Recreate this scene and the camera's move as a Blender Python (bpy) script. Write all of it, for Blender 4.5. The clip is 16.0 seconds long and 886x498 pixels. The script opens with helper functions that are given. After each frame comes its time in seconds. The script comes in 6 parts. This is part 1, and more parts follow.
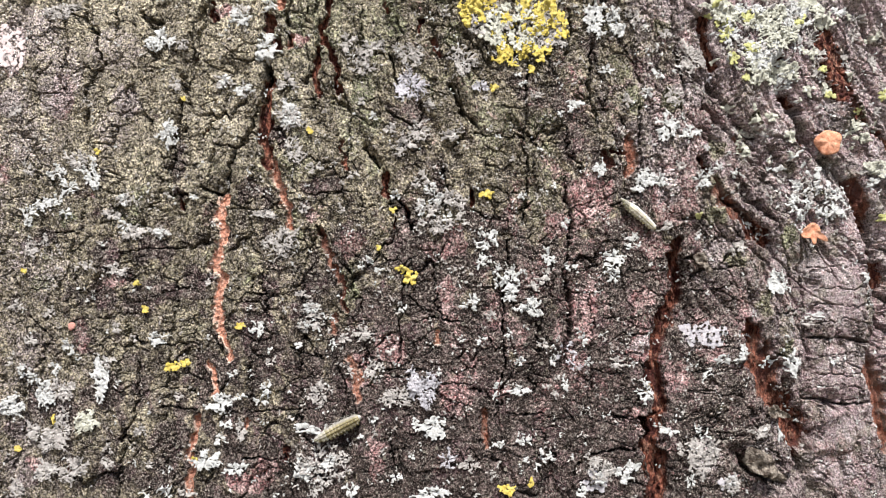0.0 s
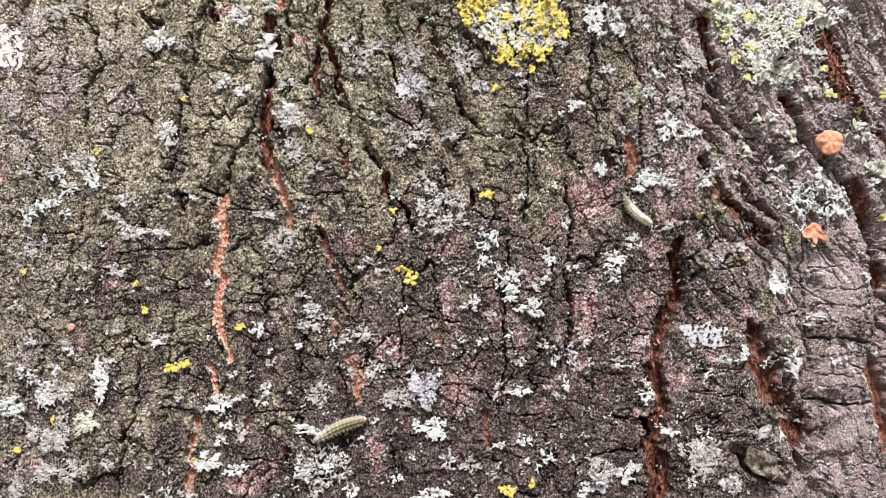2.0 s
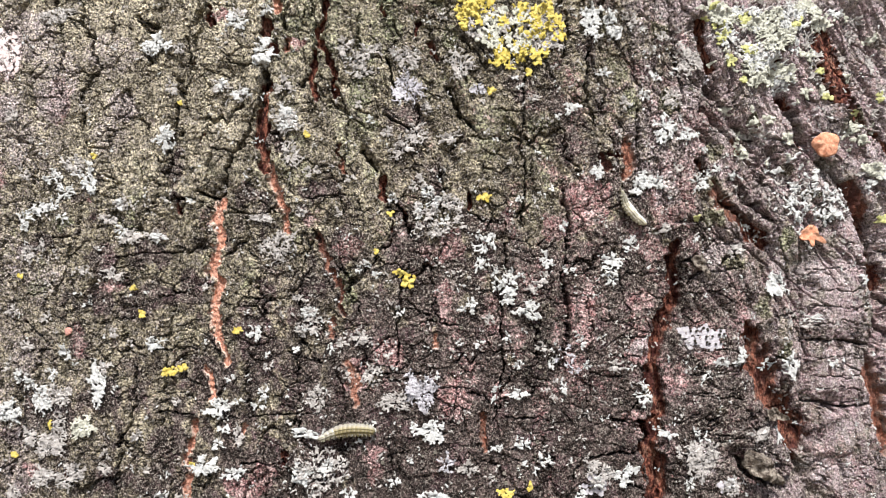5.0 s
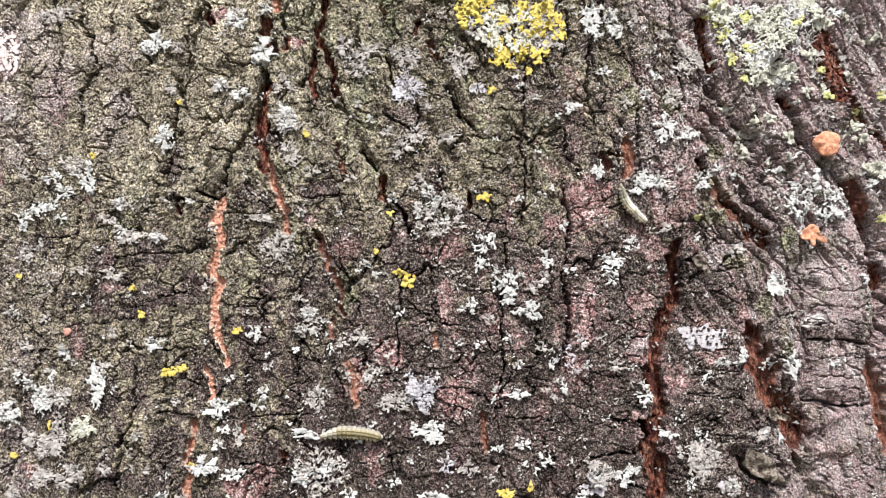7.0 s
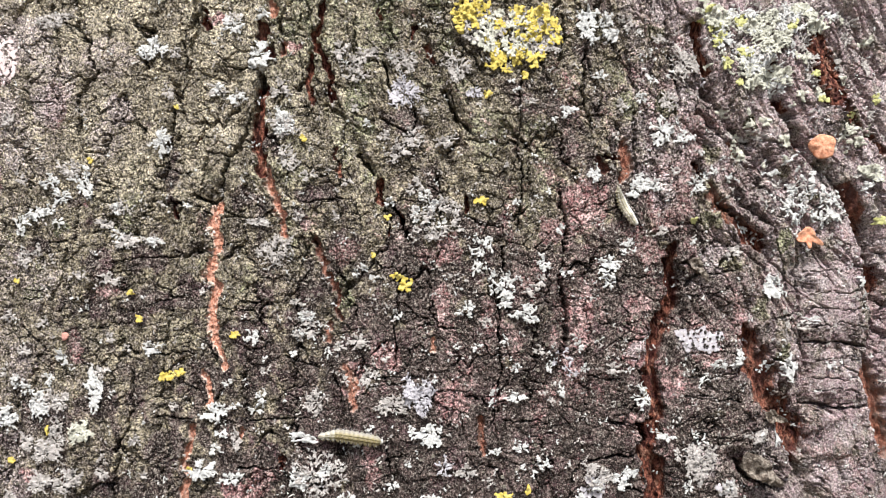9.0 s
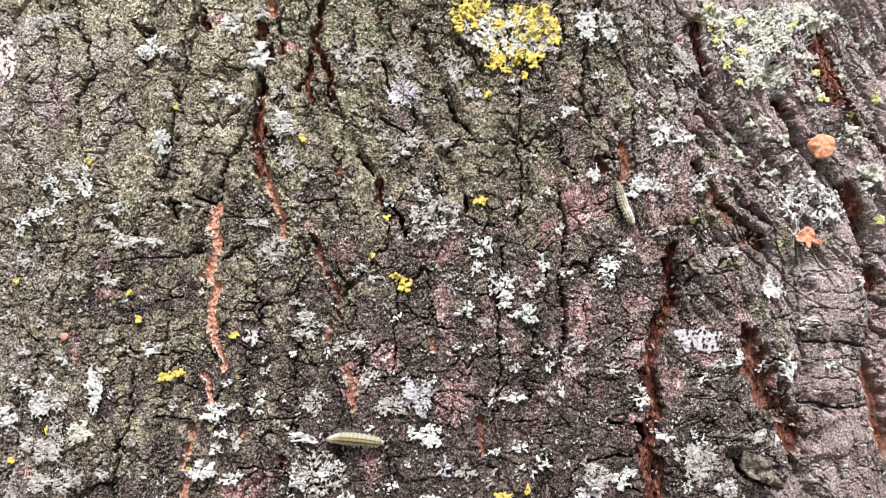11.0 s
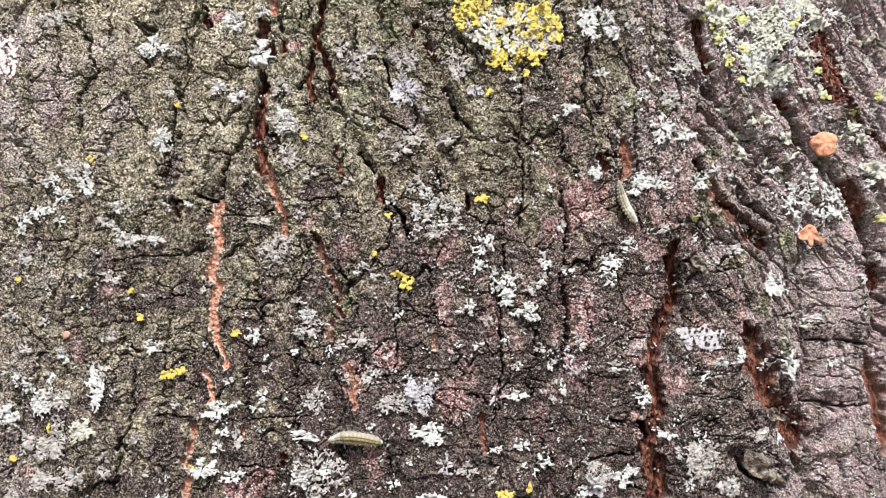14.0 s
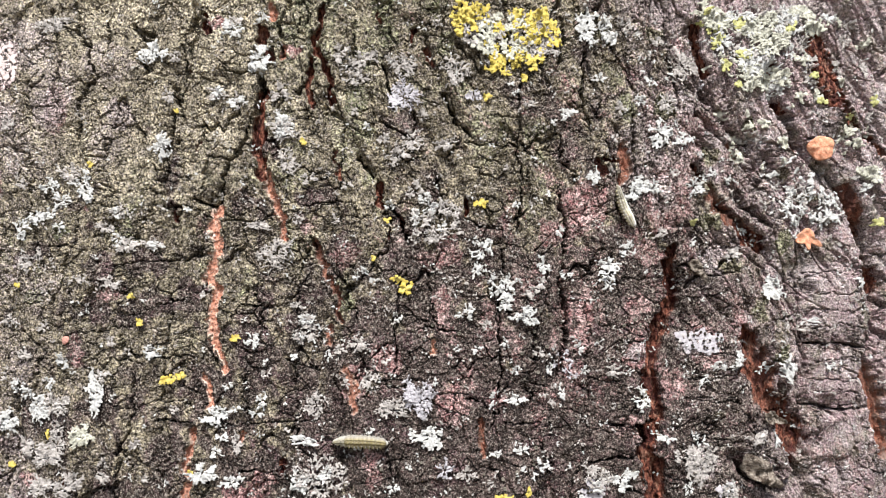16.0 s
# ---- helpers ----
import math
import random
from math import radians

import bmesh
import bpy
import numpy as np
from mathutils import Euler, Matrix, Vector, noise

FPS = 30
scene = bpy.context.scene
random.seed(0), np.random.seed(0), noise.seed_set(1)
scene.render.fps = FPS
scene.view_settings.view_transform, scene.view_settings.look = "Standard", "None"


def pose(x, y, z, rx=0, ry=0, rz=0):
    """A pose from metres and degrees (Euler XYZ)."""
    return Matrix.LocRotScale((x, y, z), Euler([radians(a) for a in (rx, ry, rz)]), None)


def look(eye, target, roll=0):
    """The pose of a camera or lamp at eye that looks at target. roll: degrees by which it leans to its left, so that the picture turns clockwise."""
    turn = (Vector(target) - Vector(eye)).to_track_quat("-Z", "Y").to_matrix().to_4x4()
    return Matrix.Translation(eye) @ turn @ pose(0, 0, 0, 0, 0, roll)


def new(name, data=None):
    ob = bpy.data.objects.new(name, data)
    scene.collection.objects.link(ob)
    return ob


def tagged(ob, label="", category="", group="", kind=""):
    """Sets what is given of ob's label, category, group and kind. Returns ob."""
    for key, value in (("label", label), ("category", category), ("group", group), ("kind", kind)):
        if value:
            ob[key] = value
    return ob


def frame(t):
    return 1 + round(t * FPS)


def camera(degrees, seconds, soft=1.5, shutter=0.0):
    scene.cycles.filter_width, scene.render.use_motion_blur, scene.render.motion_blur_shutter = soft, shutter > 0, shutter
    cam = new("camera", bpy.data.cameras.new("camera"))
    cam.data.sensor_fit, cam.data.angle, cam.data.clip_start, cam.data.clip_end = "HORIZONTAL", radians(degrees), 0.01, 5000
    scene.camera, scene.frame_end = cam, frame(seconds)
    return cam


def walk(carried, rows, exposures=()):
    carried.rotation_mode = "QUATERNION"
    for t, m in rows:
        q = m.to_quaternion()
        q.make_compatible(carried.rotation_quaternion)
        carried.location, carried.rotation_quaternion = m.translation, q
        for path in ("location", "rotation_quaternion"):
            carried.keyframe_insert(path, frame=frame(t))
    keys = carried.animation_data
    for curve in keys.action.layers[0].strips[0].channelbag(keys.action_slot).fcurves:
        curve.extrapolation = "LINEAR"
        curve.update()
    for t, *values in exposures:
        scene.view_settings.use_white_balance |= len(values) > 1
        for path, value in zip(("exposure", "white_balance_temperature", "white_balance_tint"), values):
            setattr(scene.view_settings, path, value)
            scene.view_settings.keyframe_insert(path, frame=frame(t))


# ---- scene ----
MM = 0.001
cam = camera(62, 16.0, soft=1.05)


def eye_row(t, x, y, z, yaw, pitch, roll):
    """One row of the hand-held camera: millimetres from its first place, degrees of sway."""
    eye = Vector((x * MM, -0.166 + y * MM, 0.9 + z * MM))
    a, b = radians(yaw), radians(pitch)
    ahead = Vector((-math.sin(a) * math.cos(b), math.cos(a) * math.cos(b), math.sin(b)))
    return t, look(eye, eye + ahead * 0.166, roll)


walk(cam, [
    eye_row(0, 0.00, 0.00, 0.00, 0.000, 0.000, 0.000),
    eye_row(0.5, -0.04, -0.23, 0.49, -0.008, -0.034, -0.011),
    eye_row(1, 0.12, -0.15, 0.25, -0.001, 0.105, -0.038),
    eye_row(1.5, 0.03, 0.29, -0.41, -0.029, 0.218, -0.053),
    eye_row(2, -0.14, 0.40, 0.09, -0.018, 0.004, -0.053),
    eye_row(2.5, -0.21, 0.74, -0.23, -0.069, 0.070, -0.048),
    eye_row(3, -0.14, 0.69, 0.14, -0.048, -0.088, -0.041),
    eye_row(3.5, 0.02, 0.47, 0.06, -0.037, 0.060, -0.085),
    eye_row(4, 0.19, 0.32, 0.30, -0.110, 0.150, -0.184),
    eye_row(6.5, 0.19, 0.77, 0.10, -0.103, 0.203, -0.244),
    eye_row(7, 0.19, 0.87, 0.37, -0.109, 0.129, -0.267),
    eye_row(7.5, 0.13, 0.80, 0.05, -0.124, 0.142, -0.245),
    eye_row(8, 0.39, 0.68, 0.15, -0.120, 0.183, -0.254),
    eye_row(8.5, 0.43, 0.77, 0.48, -0.205, 0.250, -0.311),
    eye_row(9, 0.48, 0.53, 0.43, -0.229, 0.386, -0.423),
    eye_row(11.5, 0.58, 0.50, 0.96, -0.259, 0.221, -0.454),
    eye_row(12, 0.69, 0.64, 0.38, -0.221, 0.470, -0.476),
    eye_row(12.5, 0.72, 0.45, 0.90, -0.242, 0.408, -0.502),
    eye_row(13, 0.51, 0.79, 0.54, -0.209, 0.390, -0.489),
    eye_row(13.5, 0.39, 0.81, 0.42, -0.201, 0.302, -0.499),
    eye_row(14, 0.52, 0.62, 0.56, -0.137, 0.202, -0.480),
    eye_row(14.5, 0.51, 0.57, 0.69, -0.140, 0.152, -0.505),
    eye_row(15, 0.55, 0.51, 0.60, -0.169, 0.324, -0.528),
    eye_row(15.5, 0.49, 0.39, 0.70, -0.230, 0.402, -0.566),
    eye_row(16, 0.25, 0.24, 0.66, -0.315, 0.518, -0.615),
], exposures=[(0, 0.75), (2.5, 0.77), (7, 0.82), (16, 0.82)])

# ---- light: an open, overcast sky with a weak wide sun high behind the camera ----
world = bpy.data.worlds.new("sky")
scene.world = world
world.use_nodes = True
wn, wl = world.node_tree.nodes, world.node_tree.links
sky = wn.new("ShaderNodeTexSky")
sky.sky_type, sky.sun_disc = "NISHITA", False
sky.sun_elevation, sky.sun_rotation = radians(62), radians(200)
sky.dust_density, sky.air_density = 4.0, 1.0
wl.new(sky.outputs[0], wn["Background"].inputs[0])
wn["Background"].inputs[1].default_value = 0.073
sun = new("sun", bpy.data.lights.new("sun", "SUN"))
sun.data.energy, sun.data.angle, sun.data.color = 4.25, radians(12), (1.0, 0.97, 0.94)
SUN_WAY = Vector((0.10, -0.62, 1.2))
sun.matrix_world = look(SUN_WAY * 3, (0, 0, 0))


# ---- materials ----
def shader(name, rough=0.9, spec=0.25):
    m = bpy.data.materials.new(name)
    m.use_nodes = True
    b = m.node_tree.nodes["Principled BSDF"]
    b.inputs["Roughness"].default_value = rough
    b.inputs["Specular IOR Level"].default_value = spec
    return m, m.node_tree.nodes, m.node_tree.links, b


class Nodes:
    """Short words for the nodes of one material."""

    def __init__(self, nodes, links):
        self.n, self.l = nodes, links
        self.co = nodes.new("ShaderNodeTexCoord").outputs["Object"]

    def put(self, socket, value):
        if isinstance(value, bpy.types.NodeSocket):
            self.l.new(value, socket)
        else:
            socket.default_value = value

    def field(self, name):
        a = self.n.new("ShaderNodeAttribute")
        a.attribute_name = name
        return a.outputs["Fac"]

    def noise(self, per_mm, detail=3.0, rough=0.6, seed=0.0, stretch=None):
        t = self.n.new("ShaderNodeTexNoise")
        t.inputs["Scale"].default_value, t.inputs["Detail"].default_value = per_mm * 1000, detail
        t.inputs["Roughness"].default_value = rough
        g = self.n.new("ShaderNodeMapping")
        g.inputs["Location"].default_value = (seed, seed * 1.7, -seed)
        g.inputs["Scale"].default_value = stretch or (1, 1, 1)
        self.l.new(self.co, g.inputs[0])
        self.l.new(g.outputs[0], t.inputs["Vector"])
        return t.outputs["Fac"]

    def cells(self, per_mm, seed=0.0):
        t = self.n.new("ShaderNodeTexVoronoi")
        t.inputs["Scale"].default_value = per_mm * 1000
        self.l.new(self.co, t.inputs["Vector"])
        return t.outputs["Distance"]

    def step(self, value, low, high, to_low=0.0, to_high=1.0):
        r = self.n.new("ShaderNodeMapRange")
        r.interpolation_type = "SMOOTHSTEP"
        for k, v in zip(("Value", "From Min", "From Max", "To Min", "To Max"), (value, low, high, to_low, to_high)):
            self.put(r.inputs[k], v)
        return r.outputs[0]

    def sum(self, a, b, op="ADD"):
        r = self.n.new("ShaderNodeMath")
        r.operation = op
        self.put(r.inputs[0], a), self.put(r.inputs[1], b)
        return r.outputs[0]

    def mix(self, fac, a, b, kind="MIX"):
        r = self.n.new("ShaderNodeMix")
        r.data_type, r.blend_type = "RGBA", kind
        self.put(r.inputs[0], fac)
        self.put(r.inputs[6], (*a, 1) if isinstance(a, tuple) else a)
        self.put(r.inputs[7], (*b, 1) if isinstance(b, tuple) else b)
        return r.outputs[2]

    def bump(self, height, metres, strength=1.0):
        r = self.n.new("ShaderNodeBump")
        r.inputs["Strength"].default_value, r.inputs["Distance"].default_value = strength, metres
        self.l.new(height, r.inputs["Height"])
        return r.outputs[0]


def bark_material():
    m, n, l, b = shader("weathered_bark", 0.95, 0.08)
    k = Nodes(n, l)
    fine, grain, mid, wide = k.noise(1.9, 2.5, 0.7), k.noise(4.2, 2.0, 0.7, 0.3), k.noise(0.5, 3.0, 0.65, 0.5), k.noise(0.16, 3.0, 0.6, 0.8, (1, 1, 0.35))
    dead = k.mix(k.step(mid, 0.35, 0.68), BARK_DARK, BARK_LIGHT)
    dead = k.mix(k.step(k.noise(0.22, 3, 0.6, 1.1), 0.5, 0.7, 0, 0.6), dead, BARK_PURPLE)
    green = k.mix(k.step(mid, 0.32, 0.7), ALGAE_DARK, ALGAE_LIGHT)
    cover = k.sum(k.field("algae"), k.sum(k.sum(mid, 0.5, "SUBTRACT"), 0.9, "MULTIPLY"))
    green = k.mix(k.step(k.sum(cover, k.sum(wide, 0.5, "SUBTRACT")), 0.95, 1.5, 0, 0.8), green, k.mix(k.step(mid, 0.32, 0.7), MOSS_DARK, MOSS_LIGHT))
    dry = k.sum(k.field("dry"), k.sum(k.sum(mid, 0.5, "SUBTRACT"), 1.2, "MULTIPLY"))
    green = k.mix(k.step(dry, 0.3, 0.8), green, k.mix(k.step(mid, 0.32, 0.66), PALE_FILM_DARK, PALE_FILM_LIGHT))
    c = k.mix(k.step(cover, 0.3, 0.75), dead, green)
    bare = k.sum(k.sum(k.field("pink"), k.sum(k.sum(fine, 0.5, "SUBTRACT"), 1.3, "MULTIPLY")), k.sum(k.sum(k.noise(0.42, 3.0, 0.7, 12.3), 0.5, "SUBTRACT"), 1.6, "MULTIPLY"))
    c = k.mix(k.step(bare, 0.35, 0.75, 0, 0.9), c, k.mix(k.step(mid, 0.35, 0.65), PINK_DARK, PINK_LIGHT))
    pale = k.sum(k.field("pale"), k.sum(k.sum(fine, 0.5, "SUBTRACT"), 1.6, "MULTIPLY"))
    c = k.mix(k.step(pale, 0.4, 0.85, 0, 0.85), c, PALE)
    c = k.mix(k.step(pale, 0.9, 1.3, 0, 0.9), c, (0.85, 0.76, 0.74))
    c = k.mix(1.0, c, k.mix(k.step(wide, 0.36, 0.64), (0.68, 0.67, 0.66), (1.32, 1.32, 1.32)), "MULTIPLY")
    worn = k.field("worn")
    c = k.mix(k.sum(k.step(k.noise(0.13, 3.0, 0.6, 14.1), 0.42, 0.6, 0, 0.75), worn, "MULTIPLY"), c, (0.40, 0.285, 0.31))
    c = k.mix(k.sum(k.step(k.noise(0.15, 3.0, 0.65, 15.7), 0.54, 0.68, 0, 0.6), worn, "MULTIPLY"), c, (0.27, 0.265, 0.19))
    c = k.mix(k.sum(k.step(k.noise(0.32, 3.0, 0.7, 17.3), 0.54, 0.64, 0, 0.7), worn, "MULTIPLY"), c, (0.52, 0.37, 0.36))
    c = k.mix(k.sum(k.step(k.noise(0.9, 2.5, 0.7, 18.9), 0.57, 0.63, 0, 0.8), worn, "MULTIPLY"), c, (0.60, 0.54, 0.56))
    # soredia and grit: light and dark grains about half a millimetre across
    grit = k.noise(2.1, 1.6, 0.7, 2.2)
    rough = k.sum(1.0, k.sum(worn, 0.38, "MULTIPLY"), "SUBTRACT")
    c = k.mix(rough, c, k.mix(1.0, c, k.mix(k.step(grit, 0.36, 0.62), (0.36, 0.35, 0.34), (1.62, 1.62, 1.62)), "MULTIPLY"))
    grain_share = k.field("grain_share")
    c = k.mix(k.sum(k.step(k.noise(1.5, 2.5, 0.75, 4.2), 0.57, 0.62, 0, 0.75), grain_share, "MULTIPLY"), c, GRAIN_LIGHT)
    c = k.mix(k.sum(k.step(k.noise(0.7, 3.0, 0.75, 6.4), 0.6, 0.66, 0, 0.5), grain_share, "MULTIPLY"), c, GRAIN_LIGHT)
    c = k.mix(k.sum(k.step(k.noise(1.6, 2.0, 0.7, 3.1), 0.56, 0.61, 0, 0.9), rough, "MULTIPLY"), c, GRAIN_DARK)
    c = k.mix(k.sum(k.step(k.noise(3.1, 1.5, 0.6, 9.1), 0.57, 0.64, 0, 0.6), grain_share, "MULTIPLY"), c, GRAIN_LIGHT)
    c = k.mix(k.sum(k.step(k.noise(3.3, 1.5, 0.6, 9.7), 0.57, 0.64, 0, 0.75), rough, "MULTIPLY"), c, GRAIN_DARK)
    fibre = k.noise(1.0, 3.0, 0.7, 5.5, (1, 1, 0.4))
    raw = k.mix(k.step(fibre, 0.42, 0.6), INNER_DARK, INNER_LIGHT)
    raw = k.mix(k.step(k.noise(0.8, 3.0, 0.7, 8.3, (1, 1, 0.5)), 0.52, 0.64, 0, 0.7), raw, (0.44, 0.25, 0.18))
    raw = k.mix(k.step(k.noise(0.3, 3.0, 0.7, 16.9, (1, 1, 0.45)), 0.47, 0.58, 0, 0.8), raw, (0.062, 0.02, 0.02))
    fringe = k.mix(k.step(k.sum(k.field("inner"), k.sum(fibre, 0.5, "SUBTRACT")), 0.7, 1.0), FRESH_LIGHT, FRESH_DARK)
    raw = k.mix(k.step(k.field("fresh"), 0.3, 0.9), raw, k.mix(k.step(grain, 0.55, 0.7, 0, 0.6), fringe, FRESH_LIGHT))
    edge = k.sum(k.field("inner"), k.sum(k.sum(fine, 0.5, "SUBTRACT"), 0.8, "MULTIPLY"))
    c = k.mix(k.step(edge, 0.4, 0.62), c, raw)
    c = k.mix(k.sum(k.step(k.noise(1.7, 2.0, 0.7, 7.1), 0.56, 0.64, 0, 0.55), rough, "MULTIPLY"), c, GRAIN_DARK)
    l.new(c, b.inputs["Base Color"])
    h = k.sum(k.sum(fine, 0.6, "MULTIPLY"), k.sum(grain, 0.4, "MULTIPLY"))
    l.new(k.bump(h, 0.0012), b.inputs["Normal"])
    return m


BARK_DARK, BARK_LIGHT, BARK_PURPLE = (0.038, 0.029, 0.027), (0.17, 0.131, 0.122), (0.155, 0.092, 0.106)
MOSS_DARK, MOSS_LIGHT = (0.06, 0.069, 0.038), (0.335, 0.362, 0.22)
PALE_FILM_DARK, PALE_FILM_LIGHT = (0.19, 0.172, 0.124), (0.57, 0.515, 0.385)
ALGAE_DARK, ALGAE_LIGHT = (0.084, 0.076, 0.052), (0.42, 0.374, 0.27)
PINK_DARK, PINK_LIGHT, PALE = (0.30, 0.145, 0.148), (0.62, 0.435, 0.43), (0.56, 0.485, 0.505)
GRAIN_LIGHT, GRAIN_DARK = (0.60, 0.54, 0.48), (0.018, 0.014, 0.013)
INNER_DARK, INNER_LIGHT = (0.045, 0.016, 0.013), (0.31, 0.118, 0.08)
FRESH_DARK, FRESH_LIGHT = (0.70, 0.34, 0.24), (0.88, 0.68, 0.57)


def lichen_material(name, low, high, spot, spots=0.35):
    m, n, l, b = shader(name, 0.9, 0.1)
    k = Nodes(n, l)
    info = n.new("ShaderNodeObjectInfo")
    c = k.mix(k.step(k.noise(0.9, 3, 0.65), 0.36, 0.66), low, high)
    c = k.mix(k.step(k.noise(2.4, 2, 0.6, 1.4), 0.6, 0.72, 0, spots), c, spot)
    tint = k.step(info.outputs["Random"], 0.0, 1.0, 0.0, 0.35)
    c = k.mix(tint, c, low)
    l.new(c, b.inputs["Base Color"])
    l.new(k.bump(k.noise(1.6, 2, 0.6, 0.6), 0.00018), b.inputs["Normal"])
    return m


def plain_material(name, low, high, per_mm=1.5, rough=0.8, relief=0.0002):
    m, n, l, b = shader(name, rough, 0.3)
    k = Nodes(n, l)
    l.new(k.mix(k.step(k.noise(per_mm, 3, 0.65), 0.35, 0.66), low, high), b.inputs["Base Color"])
    l.new(k.bump(k.noise(per_mm * 2, 3, 0.65, 0.7), relief), b.inputs["Normal"])
    return m


def caterpillar_material(name, low, high, flank, dark, fringe):
    m, n, l, b = shader(name, 0.45, 0.4)
    k = Nodes(n, l)
    across = k.field("across")
    c = k.mix(k.step(k.noise(1.5, 2), 0.35, 0.65), low, high)
    c = k.mix(k.step(across, -0.28, 0.1, 1.0, 0.0), c, flank)
    line = k.sum(k.step(across, 0.12, 0.19), k.step(across, 0.27, 0.34), "SUBTRACT")
    lower = k.sum(k.step(across, 0.53, 0.59), k.step(across, 0.68, 0.75), "SUBTRACT")
    c = k.mix(k.sum(k.sum(k.sum(line, 0.95, "MULTIPLY"), lower), k.step(k.noise(0.9, 2, 0.5, 2.0), 0.3, 0.55, 0.45, 1.0), "MULTIPLY"), c, dark)
    c = k.mix(k.step(across, 0.8, 1.05, 0, 0.8), c, fringe)
    l.new(c, b.inputs["Base Color"])
    b.inputs["Subsurface Weight"].default_value = 0.25
    b.inputs["Subsurface Radius"].default_value = (0.0008, 0.0008, 0.0004)
    b.inputs["Subsurface Scale"].default_value = 1.0
    return m


BARK = bark_material()
PINK_CRUST = lichen_material("pink_crust", (0.55, 0.45, 0.44), (0.76, 0.66, 0.65), (0.42, 0.25, 0.24))
CHALK_CRUST = lichen_material("chalk_crust", (0.36, 0.345, 0.37), (0.54, 0.52, 0.55), (0.23, 0.20, 0.22))
WHITE_LICHEN = lichen_material("white_lichen", (0.42, 0.427, 0.418), (0.68, 0.69, 0.677), (0.22, 0.22, 0.196))
GREY_LICHEN = lichen_material("grey_lichen", (0.29, 0.273, 0.257), (0.58, 0.552, 0.528), (0.15, 0.136, 0.127))
LILAC_LICHEN = lichen_material("lilac_lichen", (0.33, 0.322, 0.345), (0.59, 0.575, 0.62), (0.17, 0.16, 0.178))
GREEN_LICHEN = lichen_material("green_lichen", (0.35, 0.352, 0.29), (0.66, 0.662, 0.575), (0.16, 0.155, 0.12))
CUP_RIM = lichen_material("cup_rim", (0.12, 0.11, 0.09), (0.27, 0.25, 0.215), (0.06, 0.052, 0.045))
LIME_LICHEN = lichen_material("lime_lichen", (0.36, 0.36, 0.14), (0.62, 0.62, 0.30), (0.2, 0.2, 0.08))
YELLOW_LICHEN = lichen_material("yellow_lichen", (0.46, 0.365, 0.075), (0.68, 0.58, 0.19), (0.36, 0.26, 0.04))
ORANGE_CHAFF = plain_material("orange_chaff", (0.56, 0.225, 0.125), (0.80, 0.44, 0.29), 0.9)
PALE_FLAKE = plain_material("pale_flake", (0.075, 0.055, 0.042), (0.40, 0.35, 0.295), 0.8, 0.9, 0.0012)
PINK_BUD = plain_material("pink_bud", (0.55, 0.25, 0.2), (0.75, 0.42, 0.36), 1.2)
STRIPED_SKIN = caterpillar_material("striped_skin", (0.235, 0.202, 0.095), (0.29, 0.256, 0.15), (0.30, 0.285, 0.24), (0.075, 0.055, 0.022), (0.35, 0.31, 0.155))
PALE_SKIN = caterpillar_material("pale_skin", (0.6, 0.57, 0.46), (0.7, 0.67, 0.58), (0.75, 0.74, 0.71), (0.36, 0.32, 0.2), (0.6, 0.55, 0.38))
CLEAR_SKIN = caterpillar_material("clear_skin", (0.31, 0.295, 0.23), (0.38, 0.363, 0.30), (0.38, 0.37, 0.325), (0.14, 0.12, 0.072), (0.38, 0.36, 0.26))
BRISTLE = plain_material("pale_bristle", (0.50, 0.49, 0.45), (0.62, 0.61, 0.57), 2.0, 0.5)
PROLEG = plain_material("proleg_skin", (0.22, 0.20, 0.11), (0.32, 0.30, 0.19), 2.0, 0.5)
PLAIN_DARK = plain_material("dark_horn", (0.02, 0.016, 0.012), (0.06, 0.05, 0.035), 2.0, 0.3)
SOIL = plain_material("plain_brown_soil", (0.06, 0.05, 0.03), (0.16, 0.13, 0.09), 0.03, 0.95, 0.01)


# ---- trunk: a column of 84 cm, its bark laid out as millimetres round (u) and up (v) ----
RADIUS, AXIS, LEVEL = 420.0, (-10.0, 420.0), 900.0


def lattice(ix, iy, seed):
    ix, iy = np.asarray(ix), np.asarray(iy)
    h = (ix.astype(np.int64) * 374761393 + iy.astype(np.int64) * 668265263 + seed * 2147483647) & 0xFFFFFFFF
    h = ((h ^ (h >> 13)) * 1274126177) & 0xFFFFFFFF
    h = ((h ^ (h >> 16)) * 2246822519) & 0xFFFFFFFF
    return (h ^ (h >> 15)).astype(np.float64) / 4294967296.0


def grain(x, y, seed):
    """Smooth noise of about -1 to 1, one lump to a unit."""
    ix, iy = np.floor(x), np.floor(y)
    fx, fy = x - ix, y - iy
    sx, sy = fx * fx * fx * (fx * (fx * 6 - 15) + 10), fy * fy * fy * (fy * (fy * 6 - 15) + 10)
    out = 0.0
    for dx in (0, 1):
        for dy in (0, 1):
            a = lattice(ix + dx, iy + dy, seed) * (2 * math.pi)
            g = np.cos(a) * (fx - dx) + np.sin(a) * (fy - dy)
            out = out + g * (sx if dx else 1 - sx) * (sy if dy else 1 - sy)
    return out * 1.5


def fbm(x, y, seed, octaves=3, keep=0.5):
    out, amp = 0.0, 1.0
    for o in range(octaves):
        out = out + amp * grain(x * 2**o, y * 2**o, seed + 17 * o)
        amp *= keep
    return out


